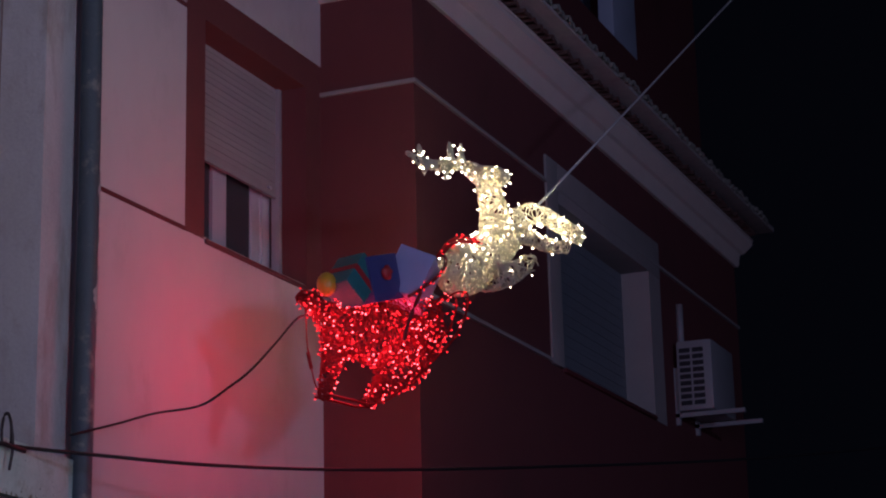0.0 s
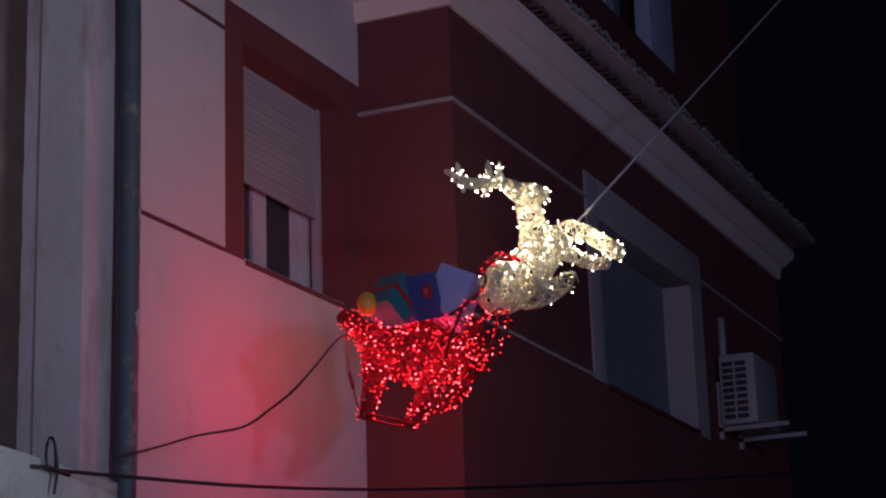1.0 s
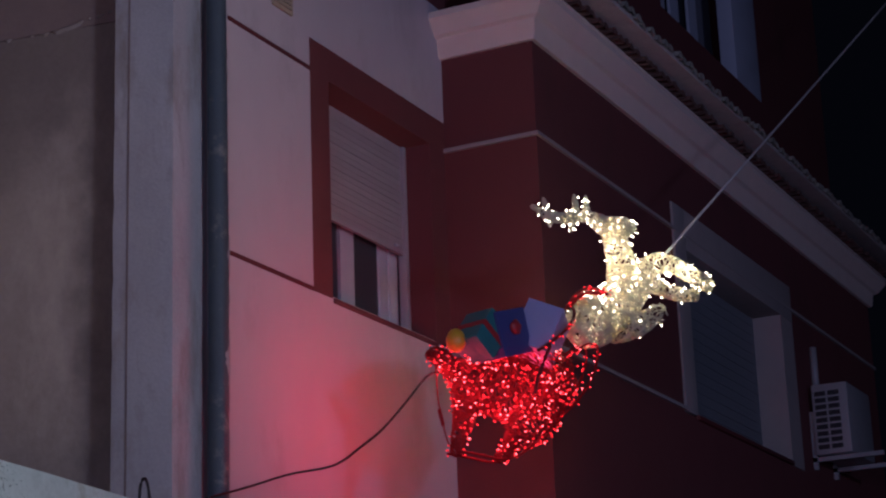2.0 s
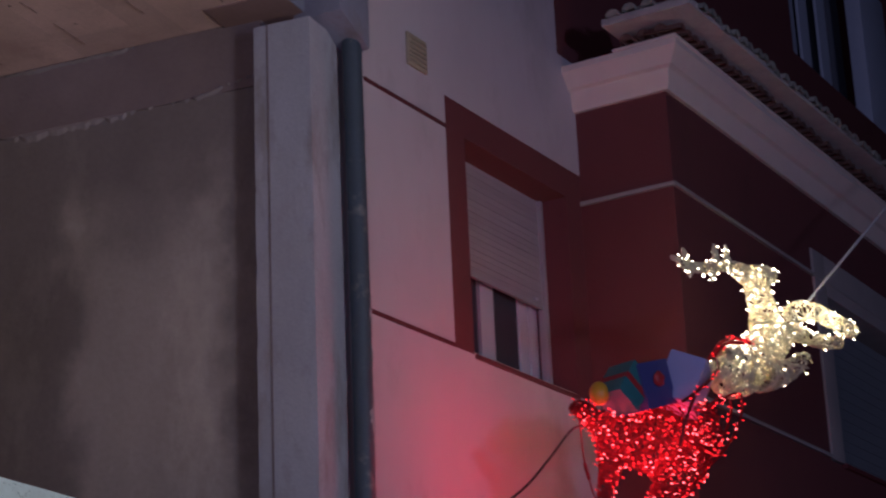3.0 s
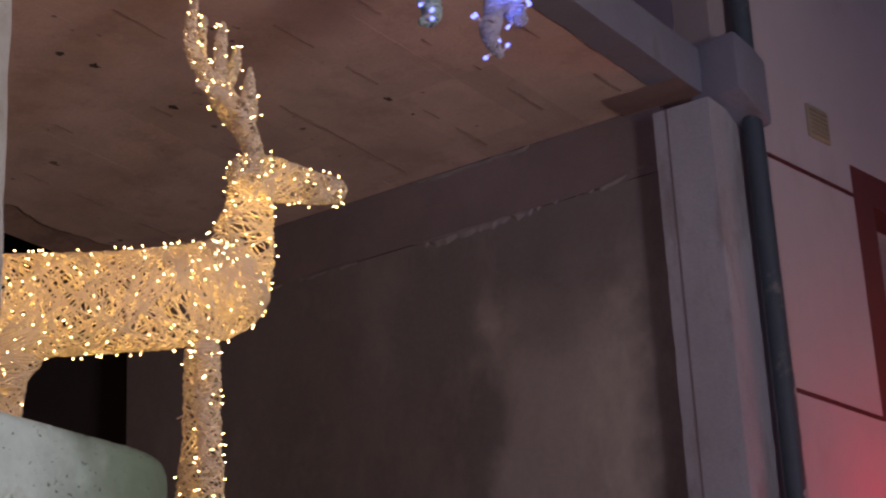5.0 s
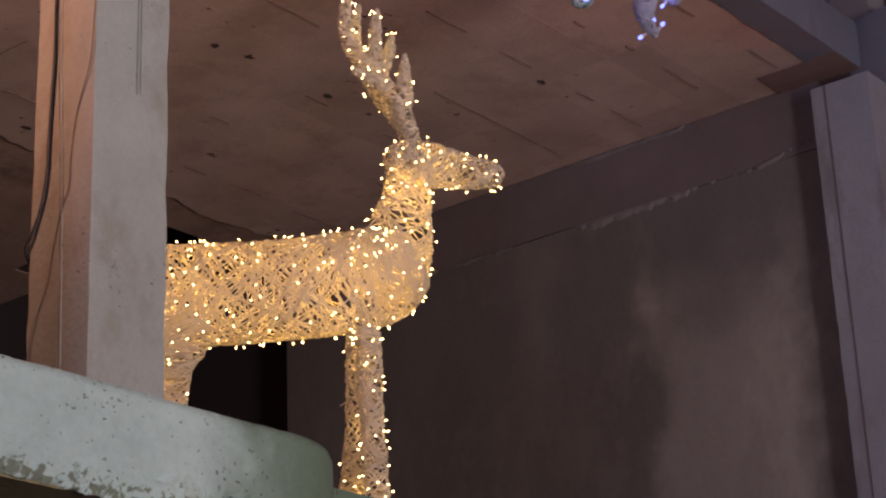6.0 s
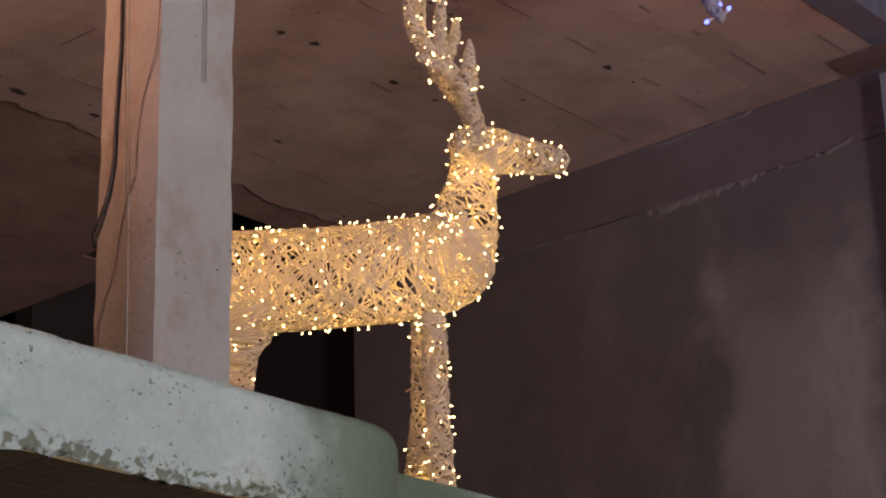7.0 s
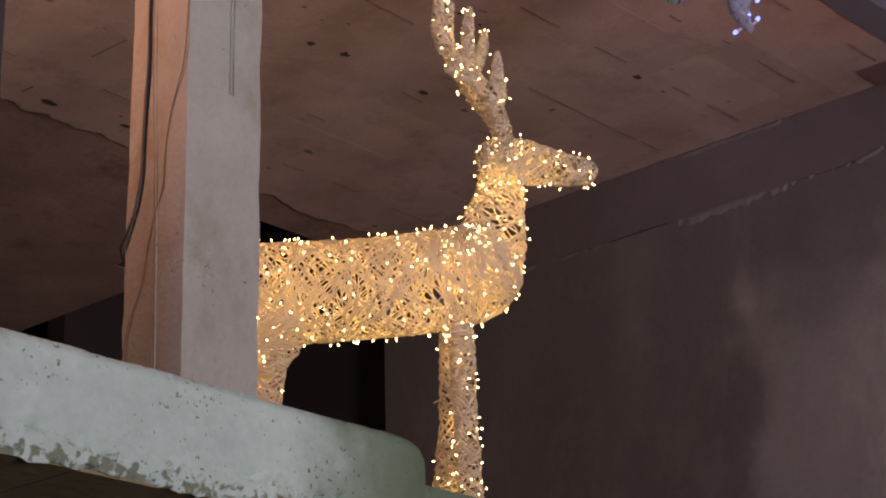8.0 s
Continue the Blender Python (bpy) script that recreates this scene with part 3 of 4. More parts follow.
for z in (4.70, 6.10):
    tagged(part("trim", boxes((8.52, 9.435, YC - 0.006, YC + 0.01, z - 0.013, z + 0.013)), REDLINE), "thin dark red line on the cream wall", "trim", kind="structure")
for z in (4.65, 6.10):
    tagged(part("trim", boxes((XI - 0.022, XI, YR - 0.022, YC, z - 0.014, z + 0.014), (XI, 13.85 if z < 5 else XE, YR - 0.022, YR, z - 0.014, z + 0.014)), DULL), "thin pale string course on the red wall", "trim", kind="structure")

cornice_profile = [(0.0, 6.775), (0.03, 6.775), (0.045, 6.80), (0.055, 6.90), (0.065, 6.915), (0.10, 6.93), (0.12, 6.96), (0.165, 7.02), (0.175, 7.03), (0.175, 7.075), (0.0, 7.075)]


def cornice():
    bm = bmesh.new()
    rows = []
    for p, z in cornice_profile:
        rows.append([bm.verts.new((XI - p, YC, z)), bm.verts.new((XI - p, YR - p, z)), bm.verts.new((XE + p, YR - p, z)), bm.verts.new((XE + p, 9.0, z))])
    for a, b in zip(rows, rows[1:]):
        for k in range(3):
            bm.faces.new((a[k], a[k + 1], b[k + 1], b[k]))
    bmesh.ops.recalc_face_normals(bm, faces=bm.faces)
    return bm


tagged(part("cornice", cornice(), STUCCO), "pale plaster cornice with stepped moulding", "cornice", kind="structure")


def tile_mesh(name, long, rad, material, filled=False):
    """A half-round clay tile, hollow side down, reaching outwards along -y."""
    verts, faces = [], []
    n = 7
    for y, r in ((0, rad), (-long, rad * 0.88)):
        for rr in (r, r - 0.014):
            for k in range(n):
                w = math.pi * k / (n - 1)
                verts.append((rr * math.cos(w), y, rr * math.sin(w)))
    for k in range(n - 1):
        faces += [(k, k + 1, 2 * n + k + 1, 2 * n + k), (n + k, 3 * n + k, 3 * n + k + 1, n + k + 1), (2 * n + k, 2 * n + k + 1, 3 * n + k + 1, 3 * n + k), (k, n + k, n + k + 1, k + 1)]
    for k in (0, n - 1):
        faces.append((k, 2 * n + k, 3 * n + k, n + k))
    if filled:
        faces.append(tuple(3 * n + k for k in range(n)))
    return mesh(name, verts, faces, material, True)


def eave():
    e = thing("roof_eave", "clay tile eave above the cornice", "roof", kind="structure")
    part("tile_bed", boxes((XI - 0.185, XE + 0.185, YR - 0.185, 5.20, 7.077, 7.098), bevel=0.006), STUCCO, e, "pale lip under the lower tile course")
    part("tile_core", boxes((XI - 0.13, XE + 0.1, YR - 0.13, 5.16, 7.098, 7.182)), TILE, e)
    part("tile_bed", boxes((XI - 0.39, XE + 0.3, YR - 0.39, 5.17, 7.182, 7.238), bevel=0.008), TILETOP, e, "rough grey mortar bed of the upper course")
    low, top = tile_mesh("tile", 0.27, 0.058, TILE, True), tile_mesh("tile", 0.43, 0.062, OLDTILE, True)
    rng = random.Random(5)
    for z, me, gap in ((7.100, low, 0.125), (7.236, top, 0.14)):
        x = XI - 0.2
        while x < XE:
            ob = new("tile", me)
            ob.parent = e
            ob.matrix_world = pose(x, YR + 0.02 + rng.uniform(-0.016, 0.010), z + rng.uniform(-0.004, 0.006), rng.uniform(-2, 2) + (5 if me is top else 0), 0, rng.uniform(-2.5, 2.5))
            x += gap * rng.uniform(0.92, 1.08)
        y = YR - 0.1
        while y < 5.12:
            ob = new("tile", me)
            ob.parent = e
            ob.matrix_world = pose(XI + 0.02, y, z + rng.uniform(-0.004, 0.006), rng.uniform(-2, 2), 0, -90 + rng.uniform(-3, 3))
            y += gap
    return e


def roof_pitch():
    bm = bmesh.new()
    a = [bm.verts.new(q) for q in ((XI - 0.30, YR - 0.30, 7.275), (XE + 0.3, YR - 0.30, 7.275), (XE + 0.3, YC + 0.05, 7.56), (XI - 0.05, 5.16, 7.44))]
    b = [bm.verts.new(v.co - Vector((0, 0, 0.04))) for v in a]
    bm.faces.new(a)
    bm.faces.new(b[::-1])
    for i in range(4):
        j = (i + 1) % 4
        bm.faces.new((a[i], b[i], b[j], a[j]))
    return bm


eave_thing = eave()
part("roof_bed", roof_pitch(), TILETOP, eave_thing)
hip = tile_mesh("hip_tile", 0.40, 0.10, OLDTILE, True)
for i in range(2):
    ob = new("hip_tile", hip)
    ob.parent = eave_thing
    ob.matrix_world = pose(XI + 0.06 + 0.22 * i, YR + 0.06 + 0.22 * i, 7.34 + 0.09 * i, 14, 0, -45)

vent = thing("wall_vent", "small beige ventilation grille on the wall", "vent")
part("frame", boxes((9.0, 9.225, YC - 0.018, YC, 6.36, 6.575), bevel=0.006), mat("beige_plastic", (0.36, 0.32, 0.22), 0.6, 0.2, 20, 0.1), vent)
for i in range(6):
    part("slat", boxes((9.02, 9.205, YC - 0.026, YC - 0.016, 6.385 + i * 0.03, 6.398 + i * 0.03)), mat("beige_slat", (0.30, 0.27, 0.19), 0.6, 0.2, 20, 0.1) if i == 0 else bpy.data.materials["beige_slat"], vent)


def window_bedroom():
    w = thing("window_1", "white window behind a half-lowered grey roller shutter", "window", kind="structure")
    slat = boxes((XO0 + 0.03, XO1 - 0.045, -0.007, 0.007, 0.0, 0.0405), bevel=0.004)
    me = bpy.data.meshes.new("shutter_slat")
    slat.to_mesh(me)
    slat.free()
    me.materials.append(SHUT)
    z, i = 5.345, 0
    while z < 6.15:
        ob = new("shutter_slat", me)
        ob.parent = w
        ob.location = (0, 5.815 + 0.0015 * (i % 2), z)
        z += 0.042
        i += 1
    part("shutter_bar", boxes((XO0 + 0.03, XO1 - 0.045, 5.803, 5.829, 5.318, 5.347), bevel=0.004), SHUT, w)
    part("shutter_stop", boxes((10.86, 10.90, 5.785, 5.803, 5.355, 5.372), bevel=0.003), WHITE, w)
    part("shutter_guide", boxes((XO1 - 0.045, XO1 - 0.003, 5.785, 5.845, 4.70, ZO), bevel=0.004), SHUT, w, "pale shutter guide rail")
    part("shutter_guide", boxes((XO0 + 0.003, XO0 + 0.03, 5.785, 5.845, 4.70, ZO), bevel=0.004), SHUT, w)
    sash = part("window_frame", boxes((10.25, 10.43, 5.87, 5.92, 4.72, 6.0), (XO0, XO1, 5.86, 5.93, 4.70, 4.755), (10.785, 10.883, 5.88, 5.925, 4.755, 6.0), (10.915, 11.035, 5.87, 5.92, 4.755, 6.0), bevel=0.006), WHITE, w, "white plastic sash frame")
    part("window_frame", boxes((10.886, 10.914, 5.885, 5.915, 4.755, 6.0)), WHITE, w)
    glass = mat("window_glass", (0.045, 0.05, 0.062), 0.10, 0.05, 4, 0.0)
    part("pane", boxes((10.43, 10.785, 5.895, 5.905, 4.755, 6.0)), glass, w, "dark reflecting glass")
    part("pane", boxes((XO0 + 0.03, 10.25, 5.895, 5.905, 4.755, 6.0)), glass, w)
    part("window_sill", boxes((XO0, XO1, YC + 0.02, 5.86, 4.70, 4.715)), STUCCO, w)
    part("room", boxes((XO0, XO1, 5.95, 5.979, 4.70, ZO)), SHADEIN, w)
    return w


window_bedroom()


def window_street():
    w = thing("window_2", "wide window with a pale surround and lowered grey blind", "window", kind="structure")
    part("surround", boxes((13.86, 14.13, YR - 0.018, YR + 0.55, 4.63, 6.32), (14.13, 16.95, YR - 0.018, YR + 0.55, 5.98, 6.32), bevel=0.006), DULL, w, "pale plaster surround")
    part("reveal", boxes((16.60, 16.95, YR - 0.012, YR + 0.55, 4.60, 5.98)), DULL, w)
    part("window_sill", boxes((14.13, 16.6, YR - 0.03, YR + 0.5, 4.60, 4.635), bevel=0.005), REDLINE, w)
    for i in range(30):
        part("blind_slat", boxes((14.13, 16.60, YR + 0.25 + 0.002 * (i % 2), YR + 0.27, 4.64 + i * 0.045, 4.683 + i * 0.045)), GREYBLUE, w)
    return w


window_street()


def window_upper():
    w = thing("window_3", "upper window with pale blinds and dark gaps", "window", kind="structure")
    part("window_frame", boxes((16.0, 19.0, YC + 0.1, YC + 0.16, 8.95, 9.02), (16.0, 16.1, YC + 0.1, YC + 0.16, 9.02, 10.6), (18.2, 19.0, YC - 0.004, YC + 0.16, 8.95, 10.6), bevel=0.006), CURTAIN, w)
    for x in (16.35, 16.75, 17.3):
        part("curtain", boxes((x, x + 0.24, YC + 0.17, YC + 0.2, 9.02, 10.6)), CURTAIN, w, "pale blue curtain strip")
    part("pane", boxes((16.1, 18.2, YC + 0.24, YC + 0.26, 9.02, 10.6)), bpy.data.materials["window_glass"], w)
    return w


window_upper()


def air_conditioner():
    a = thing("air_conditioner", "white outdoor air conditioning unit on a wall bracket", "air conditioner")
    x0, x1, y0, y1, z0, z1 = 17.25, 18.05, 4.52, 4.86, 4.78, 5.44
    part("casing", boxes((x0, x1, y0, y1, z0, z1), bevel=0.025), METAL, a)
    for r in range(9):
        for c in range(2):
            part("louvre", boxes((x0 - 0.004, x0 + 0.002, y1 - 0.03 - 0.105 - c * 0.125, y1 - 0.03 - c * 0.125, z0 + 0.05 + r * 0.062, z0 + 0.05 + r * 0.062 + 0.042)), SLOT, a)
    part("bracket", boxes((x0 + 0.05, x0 + 0.09, 4.25, YR, z0 - 0.05, z0 - 0.01), (x0 + 0.05, x0 + 0.09, YR - 0.04, YR, z0 - 0.12, z0 + 0.42)), METAL, a, "white angle bracket")
    part("bracket", boxes((x1 - 0.09, x1 - 0.05, 4.25, YR, z0 - 0.05, z0 - 0.01), (x1 - 0.09, x1 - 0.05, YR - 0.04, YR, z0 - 0.12, z0 + 0.3)), METAL, a)
    part("pipe", tubes("pipe", [[(17.5, YR - 0.03, 5.4), (17.5, YR - 0.03, 5.62), (17.5, YR - 0.03, 5.85)]], 0.035, METAL, 8), METAL, a, "white pipe cover")
    return a


air_conditioner()

# ---------------------------------------------------------------- pipe and cables
def slant(outline, y0, y1):
    """A rough lump of concrete with a sloping underside."""
    bm = bmesh.new()
    front = [bm.verts.new((x, y0, z)) for x, z in outline]
    back = [bm.verts.new((x, y1, z)) for x, z in outline]
    bm.faces.new(front)
    bm.faces.new(back[::-1])
    for i in range(len(outline)):
        j = (i + 1) % len(outline)
        bm.faces.new((front[i], front[j], back[j], back[i]))
    bmesh.ops.recalc_face_normals(bm, faces=bm.faces)
    bmesh.ops.bevel(bm, geom=bm.edges[:], offset=0.022, segments=2, affect="EDGES", profile=0.6)
    return bm


downpipe = thing("drainpipe", "dark teal drainpipe with flaking paint", "drainpipe")
part("tube", tubes("tube", [[(8.347 + 0.006 * math.sin(z * 1.7), 5.56, z) for z in np.linspace(0.14, 11.5, 70)]], 0.057, TEAL, 18), TEAL, downpipe)
part("collar", slant([(8.10, 6.345), (8.25, 6.27), (8.404, 6.20), (8.404, 6.60), (8.28, 6.66), (8.10, 6.70)], 5.47, 5.80), CONCRETE, downpipe, "grey concrete patch round the pipe")
tagged(part("wall_joint", boxes((8.16, 8.398, 5.66, 5.9, 0, 12)), DULL), "grey plastered joint between the two houses", "joint", kind="structure")


def flakes():
    """Plaster and lime lapping in ragged tongues over the pipe's edge beside the house."""
    bm = bmesh.new()
    last = None
    for i in range(300):
        z = 3.2 + i * 0.010
        n = noise.noise(Vector((z * 3.1, 2, 0))) + 0.8 * noise.noise(Vector((z * 9, 5, 0))) + 0.3 * noise.noise(Vector((z * 31, 1, 0)))
        reach = max(0.0, 18 + 62 * n) if z < 4.75 else max(0.0, -4 + 30 * n)
        now = []
        for k in range(4):
            w = radians(-38 - reach * k / 3)
            r = 0.0625 if k < 3 else 0.0565
            now.append(bm.verts.new((8.347 + 0.006 * math.sin(z * 1.7) + r * math.cos(w), 5.56 + r * math.sin(w), z)))
        if last and reach > 3:
            for k in range(3):
                bm.faces.new((last[k], last[k + 1], now[k + 1], now[k])).smooth = True
        last = now
    return bm


tagged(part("plaster_flake", flakes(), mat("lime_crust", (0.33, 0.32, 0.315), 0.95, 0.4, 14, 0.4, 60)), "loose plaster along the house corner", "plaster", kind="structure")


def cable(name, lines, radius, material, label, category="cable"):
    return tagged(part(name, tubes(name, lines, radius, material, 6), material), label, category)


# the ornament hangs in a plane of its own
ORN = Matrix.Translation((9.6, 4.42, 0)) @ Matrix.Rotation(radians(-25), 4, "Z")


def orn(s, l, h):
    return ORN @ Vector((s, l, h))


hook = uvz(-0.54, -0.10, 3.13)
cable("power_cable", [smooth_path([hook, (7.617, 5.45, 3.138), (8.084, 5.30, 3.149), (8.70, 5.0, 3.156), (9.582, 4.6, 3.215), (10.94, 4.1, 3.366), (13.5, 3.3, 3.70), (17.0, 2.3, 4.25)], 8)], 0.010, BLACK, "black power cable sagging across the street")
cable("thin_cable", [smooth_path([(8.096, 5.47, 3.267), (8.431, 5.42, 3.368), (8.713, 5.35, 3.463), (8.90, 5.18, 3.52), (8.927, 5.02, 3.609), (8.925, 4.88, 3.693), (8.962, 4.76, 3.825), (9.045, 4.67, 3.97), orn(-0.46, 0.05, 4.03)], 10)], 0.007, BLACK, "thin black cable from the pipe to the ornament")
cable("support_rope", [[orn(1.30, 0.0, 4.96) + (Vector((15.93, 3.69, 8.29)) - orn(1.30, 0.0, 4.96)) * k * 1.4 for k in (0, 0.25, 0.5, 0.75, 1.0)]], 0.0085, ROPE, "pale steel rope holding the ornament", "rope")
clamp = thing("cable_clamp", "black wire clamp with loose ends on the slab edge", "clamp")
part("loop", tubes("loop", [[hook + Vector((0.03 + 0.05 * math.cos(w) * 0.8, 0, 0.05 + 0.10 * math.sin(w))) for w in np.linspace(-0.4, 3.6, 14)]], 0.008, BLACK, 6), BLACK, clamp)
part("pin", tubes("pin", [[hook + Vector((-0.12, 0.02, -0.01)), hook + Vector((0, 0, 0.0)), hook + Vector((0.14, -0.03, -0.02))]], 0.012, BLACK, 6), BLACK, clamp)
part("tail", tubes("tail", [smooth_path([hook + Vector((0.06, 0, 0.12)), hook + Vector((0.07, -0.01, 0.0)), hook + Vector((0.06, 0, -0.12))], 6)], 0.008, BLACK, 6), BLACK, clamp)
cable("column_cable", [smooth_path([uvz(-5.4615, v, z) for v, z in ((0.178, 6.39), (0.180, 5.2), (0.184, 4.65), (0.183, 4.445), (0.192, 4.29), (0.197, 4.155), (0.199, 4.059), (0.212, 3.978), (0.228, 3.925), (0.262, 3.86))] + [uvz(-5.459, 0.290, 3.82), uvz(-5.43, 0.294, 3.77), uvz(-5.38, 0.294, 3.70)], 8)], 0.0062, BLACK, "thick black cable down the column")
cable("column_wire", [smooth_path([uvz(-5.4575, v, z) for v, z in ((0.002, 4.582), (0.017, 4.389), (0.06, 4.258), (0.078, 4.197), (0.097, 4.069), (0.101, 3.975), (0.13, 3.909), (0.16, 3.815), (0.188, 3.676), (0.236, 3.579), (0.259, 3.503), (0.266, 3.45), (0.27, 3.19))], 8), smooth_path([uvz(-5.4575, v, z) for v, z in ((0.0, 6.39), (0.003, 5.4), (0.002, 4.582))], 8)], 0.0024, GREYWIRE, "thin grey-brown wire along the column")
cable("column_wire", [smooth_path([uvz(-5.4550, v, z) for v, z in ((0.18, 6.4), (0.177, 4.65), (0.149, 4.047), (0.134, 3.49), (0.13, 3.2))], 8), smooth_path([uvz(-5.4550, v, z) for v, z in ((0.165, 6.4), (0.160, 4.65), (0.134, 4.047), (0.120, 3.49), (0.115, 3.2))], 8)], 0.0030, COLUMN, "faint formwork ridges down the column", "ridge")
cable("conduit", [[uvz(-5.283, -0.003, z) for z in (6.3, 5.0, 4.31)], [uvz(-5.269, -0.003, z) for z in (6.3, 5.0, 4.31)]], 0.0025, COLUMN, "thin conduit stub on the column face", "conduit")

# ---------------------------------------------------------------- light ornaments
WARMBULB, WHITEBULB = bulb_mesh("bulb", WARM, 0.52, 1.7), bulb_mesh("bulb", COOLWARM, 0.80, 1.1)
DEADBULB = bulb_mesh("bulb", SOCKET, 0.70, 1.7)
REDBULB, HOTBULB, BLUEBULB = bulb_mesh("bulb", REDLED, 0.72, 1.6, REDCORD), bulb_mesh("bulb", REDHOT, 0.74, 1.5, REDCORD), bulb_mesh("bulb", BLUELED, 1.7)


def corded(owner, name, limbs, counts, rng, radius, material, wander=0.35, ends=0, step=0.022):
    lines = []
    for limb, n in zip(limbs, counts):
        lines += limb.strands(rng, n, wander, step)
        if ends:
            lines += limb.ends(rng, ends)
    me = tubes(name, lines, radius, material, 4)
    ob = part(name, me, material, owner)
    return ob


def strew(owner, limbs, counts, meshes, rng, lean=0.6):
    for limb, n in zip(limbs, counts):
        for _ in range(n):
            p, nn = limb.at(rng.random(), rng.uniform(0, 6.283))
            set_bulb(rng.choice(meshes), owner, p, nn, rng, lean)


def standing_deer():
    d = thing("deer_figure", "standing light-up deer woven of clear cord with warm bulbs", "light figure")
    d.matrix_world = Matrix.Translation((3.942, 5.588, 0)) @ Matrix.Rotation(radians(-39), 4, "Z")
    rng = random.Random(21)
    body = Limb([(-0.66, 4.10, 0.15, 0.12, 0), (-0.52, 4.105, 0.193, 0.17, 0), (-0.30, 4.118, 0.190, 0.18, 0), (-0.05, 4.132, 0.188, 0.175, 0), (0.18, 4.155, 0.190, 0.165, 0), (0.34, 4.19, 0.185, 0.145, 0), (0.46, 4.25, 0.12, 0.10, 0)])
    neck = Limb([(0.32, 4.15, 0.14, 0.13, 0), (0.382, 4.27, 0.148, 0.118, 0), (0.42, 4.40, 0.115, 0.092, 0), (0.445, 4.53, 0.088, 0.075, 0), (0.45, 4.65, 0.082, 0.07, 0), (0.46, 4.72, 0.05, 0.05, 0)])
    head = Limb([(0.385, 4.655, 0.06, 0.055, 0), (0.46, 4.655, 0.085, 0.07, 0), (0.56, 4.63, 0.085, 0.065, 0), (0.68, 4.605, 0.066, 0.052, 0), (0.765, 4.593, 0.052, 0.044, 0), (0.805, 4.595, 0.034, 0.028, 0)])
    fore = [Limb([(0.262 - o * 0.3, 3.96, 0.045, 0.04, l * 0.6), (0.262 - o * 0.4, 3.88, 0.046, 0.042, l), (0.260 - o * 0.6, 3.60, 0.042, 0.04, l), (0.252 - o, 3.35, 0.046, 0.042, l), (0.248 - o, 3.19, 0.052, 0.048, l)]) for l, o in ((-0.06, -0.042), (0.06, 0.045))]
    hind = [Limb([(-0.53 + o, 4.05, 0.17, 0.06, l * 0.8), (-0.47 + o, 3.90, 0.168, 0.065, l), (-0.46 + o, 3.80, 0.08, 0.05, l), (-0.45 + o, 3.60, 0.045, 0.04, l), (-0.465 + o, 3.45, 0.042, 0.04, l), (-0.455 + o, 3.19, 0.05, 0.045, l)]) for l, o in ((-0.085, 0.02), (0.09, -0.06))]
    prongs = []
    for side in (-1, 1):
        b = 0.028 * side
        o = 0.02 * side
        prongs += [
            Limb([(0.475, 4.72, 0.030, 0.028, b), (0.430, 4.84, 0.034, 0.030, b * 1.7), (0.350, 4.97, 0.035, 0.030, b * 2.3), (0.275 + o, 5.08, 0.031, 0.027, b * 2.6), (0.240 + o, 5.17, 0.026, 0.024, b * 2.7), (0.243 + o, 5.28, 0.022, 0.020, b * 2.7), (0.262 + o, 5.37, 0.008, 0.008, b * 2.6)]),
            Limb([(0.335, 5.00, 0.028, 0.024, b * 2.3), (0.352 + o, 5.09, 0.025, 0.022, b * 3.0), (0.368 + o * 1.6, 5.18, 0.022, 0.019, b * 3.4), (0.376 + o * 1.6, 5.255, 0.008, 0.008, b * 3.5)]),
            Limb([(0.415, 4.86, 0.027, 0.024, b * 1.9), (0.447 + o * 0.5, 4.94, 0.026, 0.022, b * 2.7), (0.456 + o * 0.5, 5.01, 0.019, 0.016, b * 3.0), (0.456 + o * 0.5, 5.065, 0.006, 0.006, b * 3.1)]),
        ]
    prongs.append(Limb([(0.375, 4.93, 0.022, 0.020, -0.07), (0.310, 4.965, 0.022, 0.020, -0.09), (0.245, 4.99, 0.012, 0.012, -0.10)]))
    rows = [("body", [body], [400], 0.0030, 0.6, 5, [285]), ("neck", [neck], [88], 0.0031, 0.6, 4, [76]), ("head", [head], [60], 0.0030, 0.6, 5, [42])]
    rows += [("leg", [l], [70], 0.0031, 0.28, 2, [n]) for l, n in zip(fore, (56, 10))]
    rows += [("leg", [l], [80], 0.0031, 0.3, 0, [n]) for l, n in zip(hind, (34, 14))]
    rows.append(("antlers", prongs, [34, 16, 16] * 2 + [14], 0.0032, 0.8, 1, [17, 9, 10] * 2 + [6]))
    for name, limbs, cords, thick, wander, ends, bulbs in rows:
        ob = corded(d, name, limbs, cords, rng, thick, CORD, wander, ends)
        strew(ob, limbs, bulbs, [WARMBULB], rng)
        if limbs[0] is fore[1]:
            strew(ob, limbs, [14], [DEADBULB], rng, 0.4)
    for s, h, w in ((-0.5, 4.1, 7), (-0.28, 4.12, 6), (-0.06, 4.13, 6), (0.16, 4.16, 6), (0.36, 4.2, 5), (0.41, 4.35, 4), (0.44, 4.52, 4), (0.56, 4.63, 3), (0.26, 3.85, 1.6), (0.25, 3.6, 1.6), (0.25, 3.35, 1.6), (-0.46, 3.75, 2.5), (0.38, 4.95, 1.6), (0.27, 5.18, 1.4)):
        lamp("deer_glow", "POINT", d.matrix_world @ Vector((s, 0, h)), w * 0.27, (1.0, 0.60, 0.20), 0.07)
    return d


standing_deer()


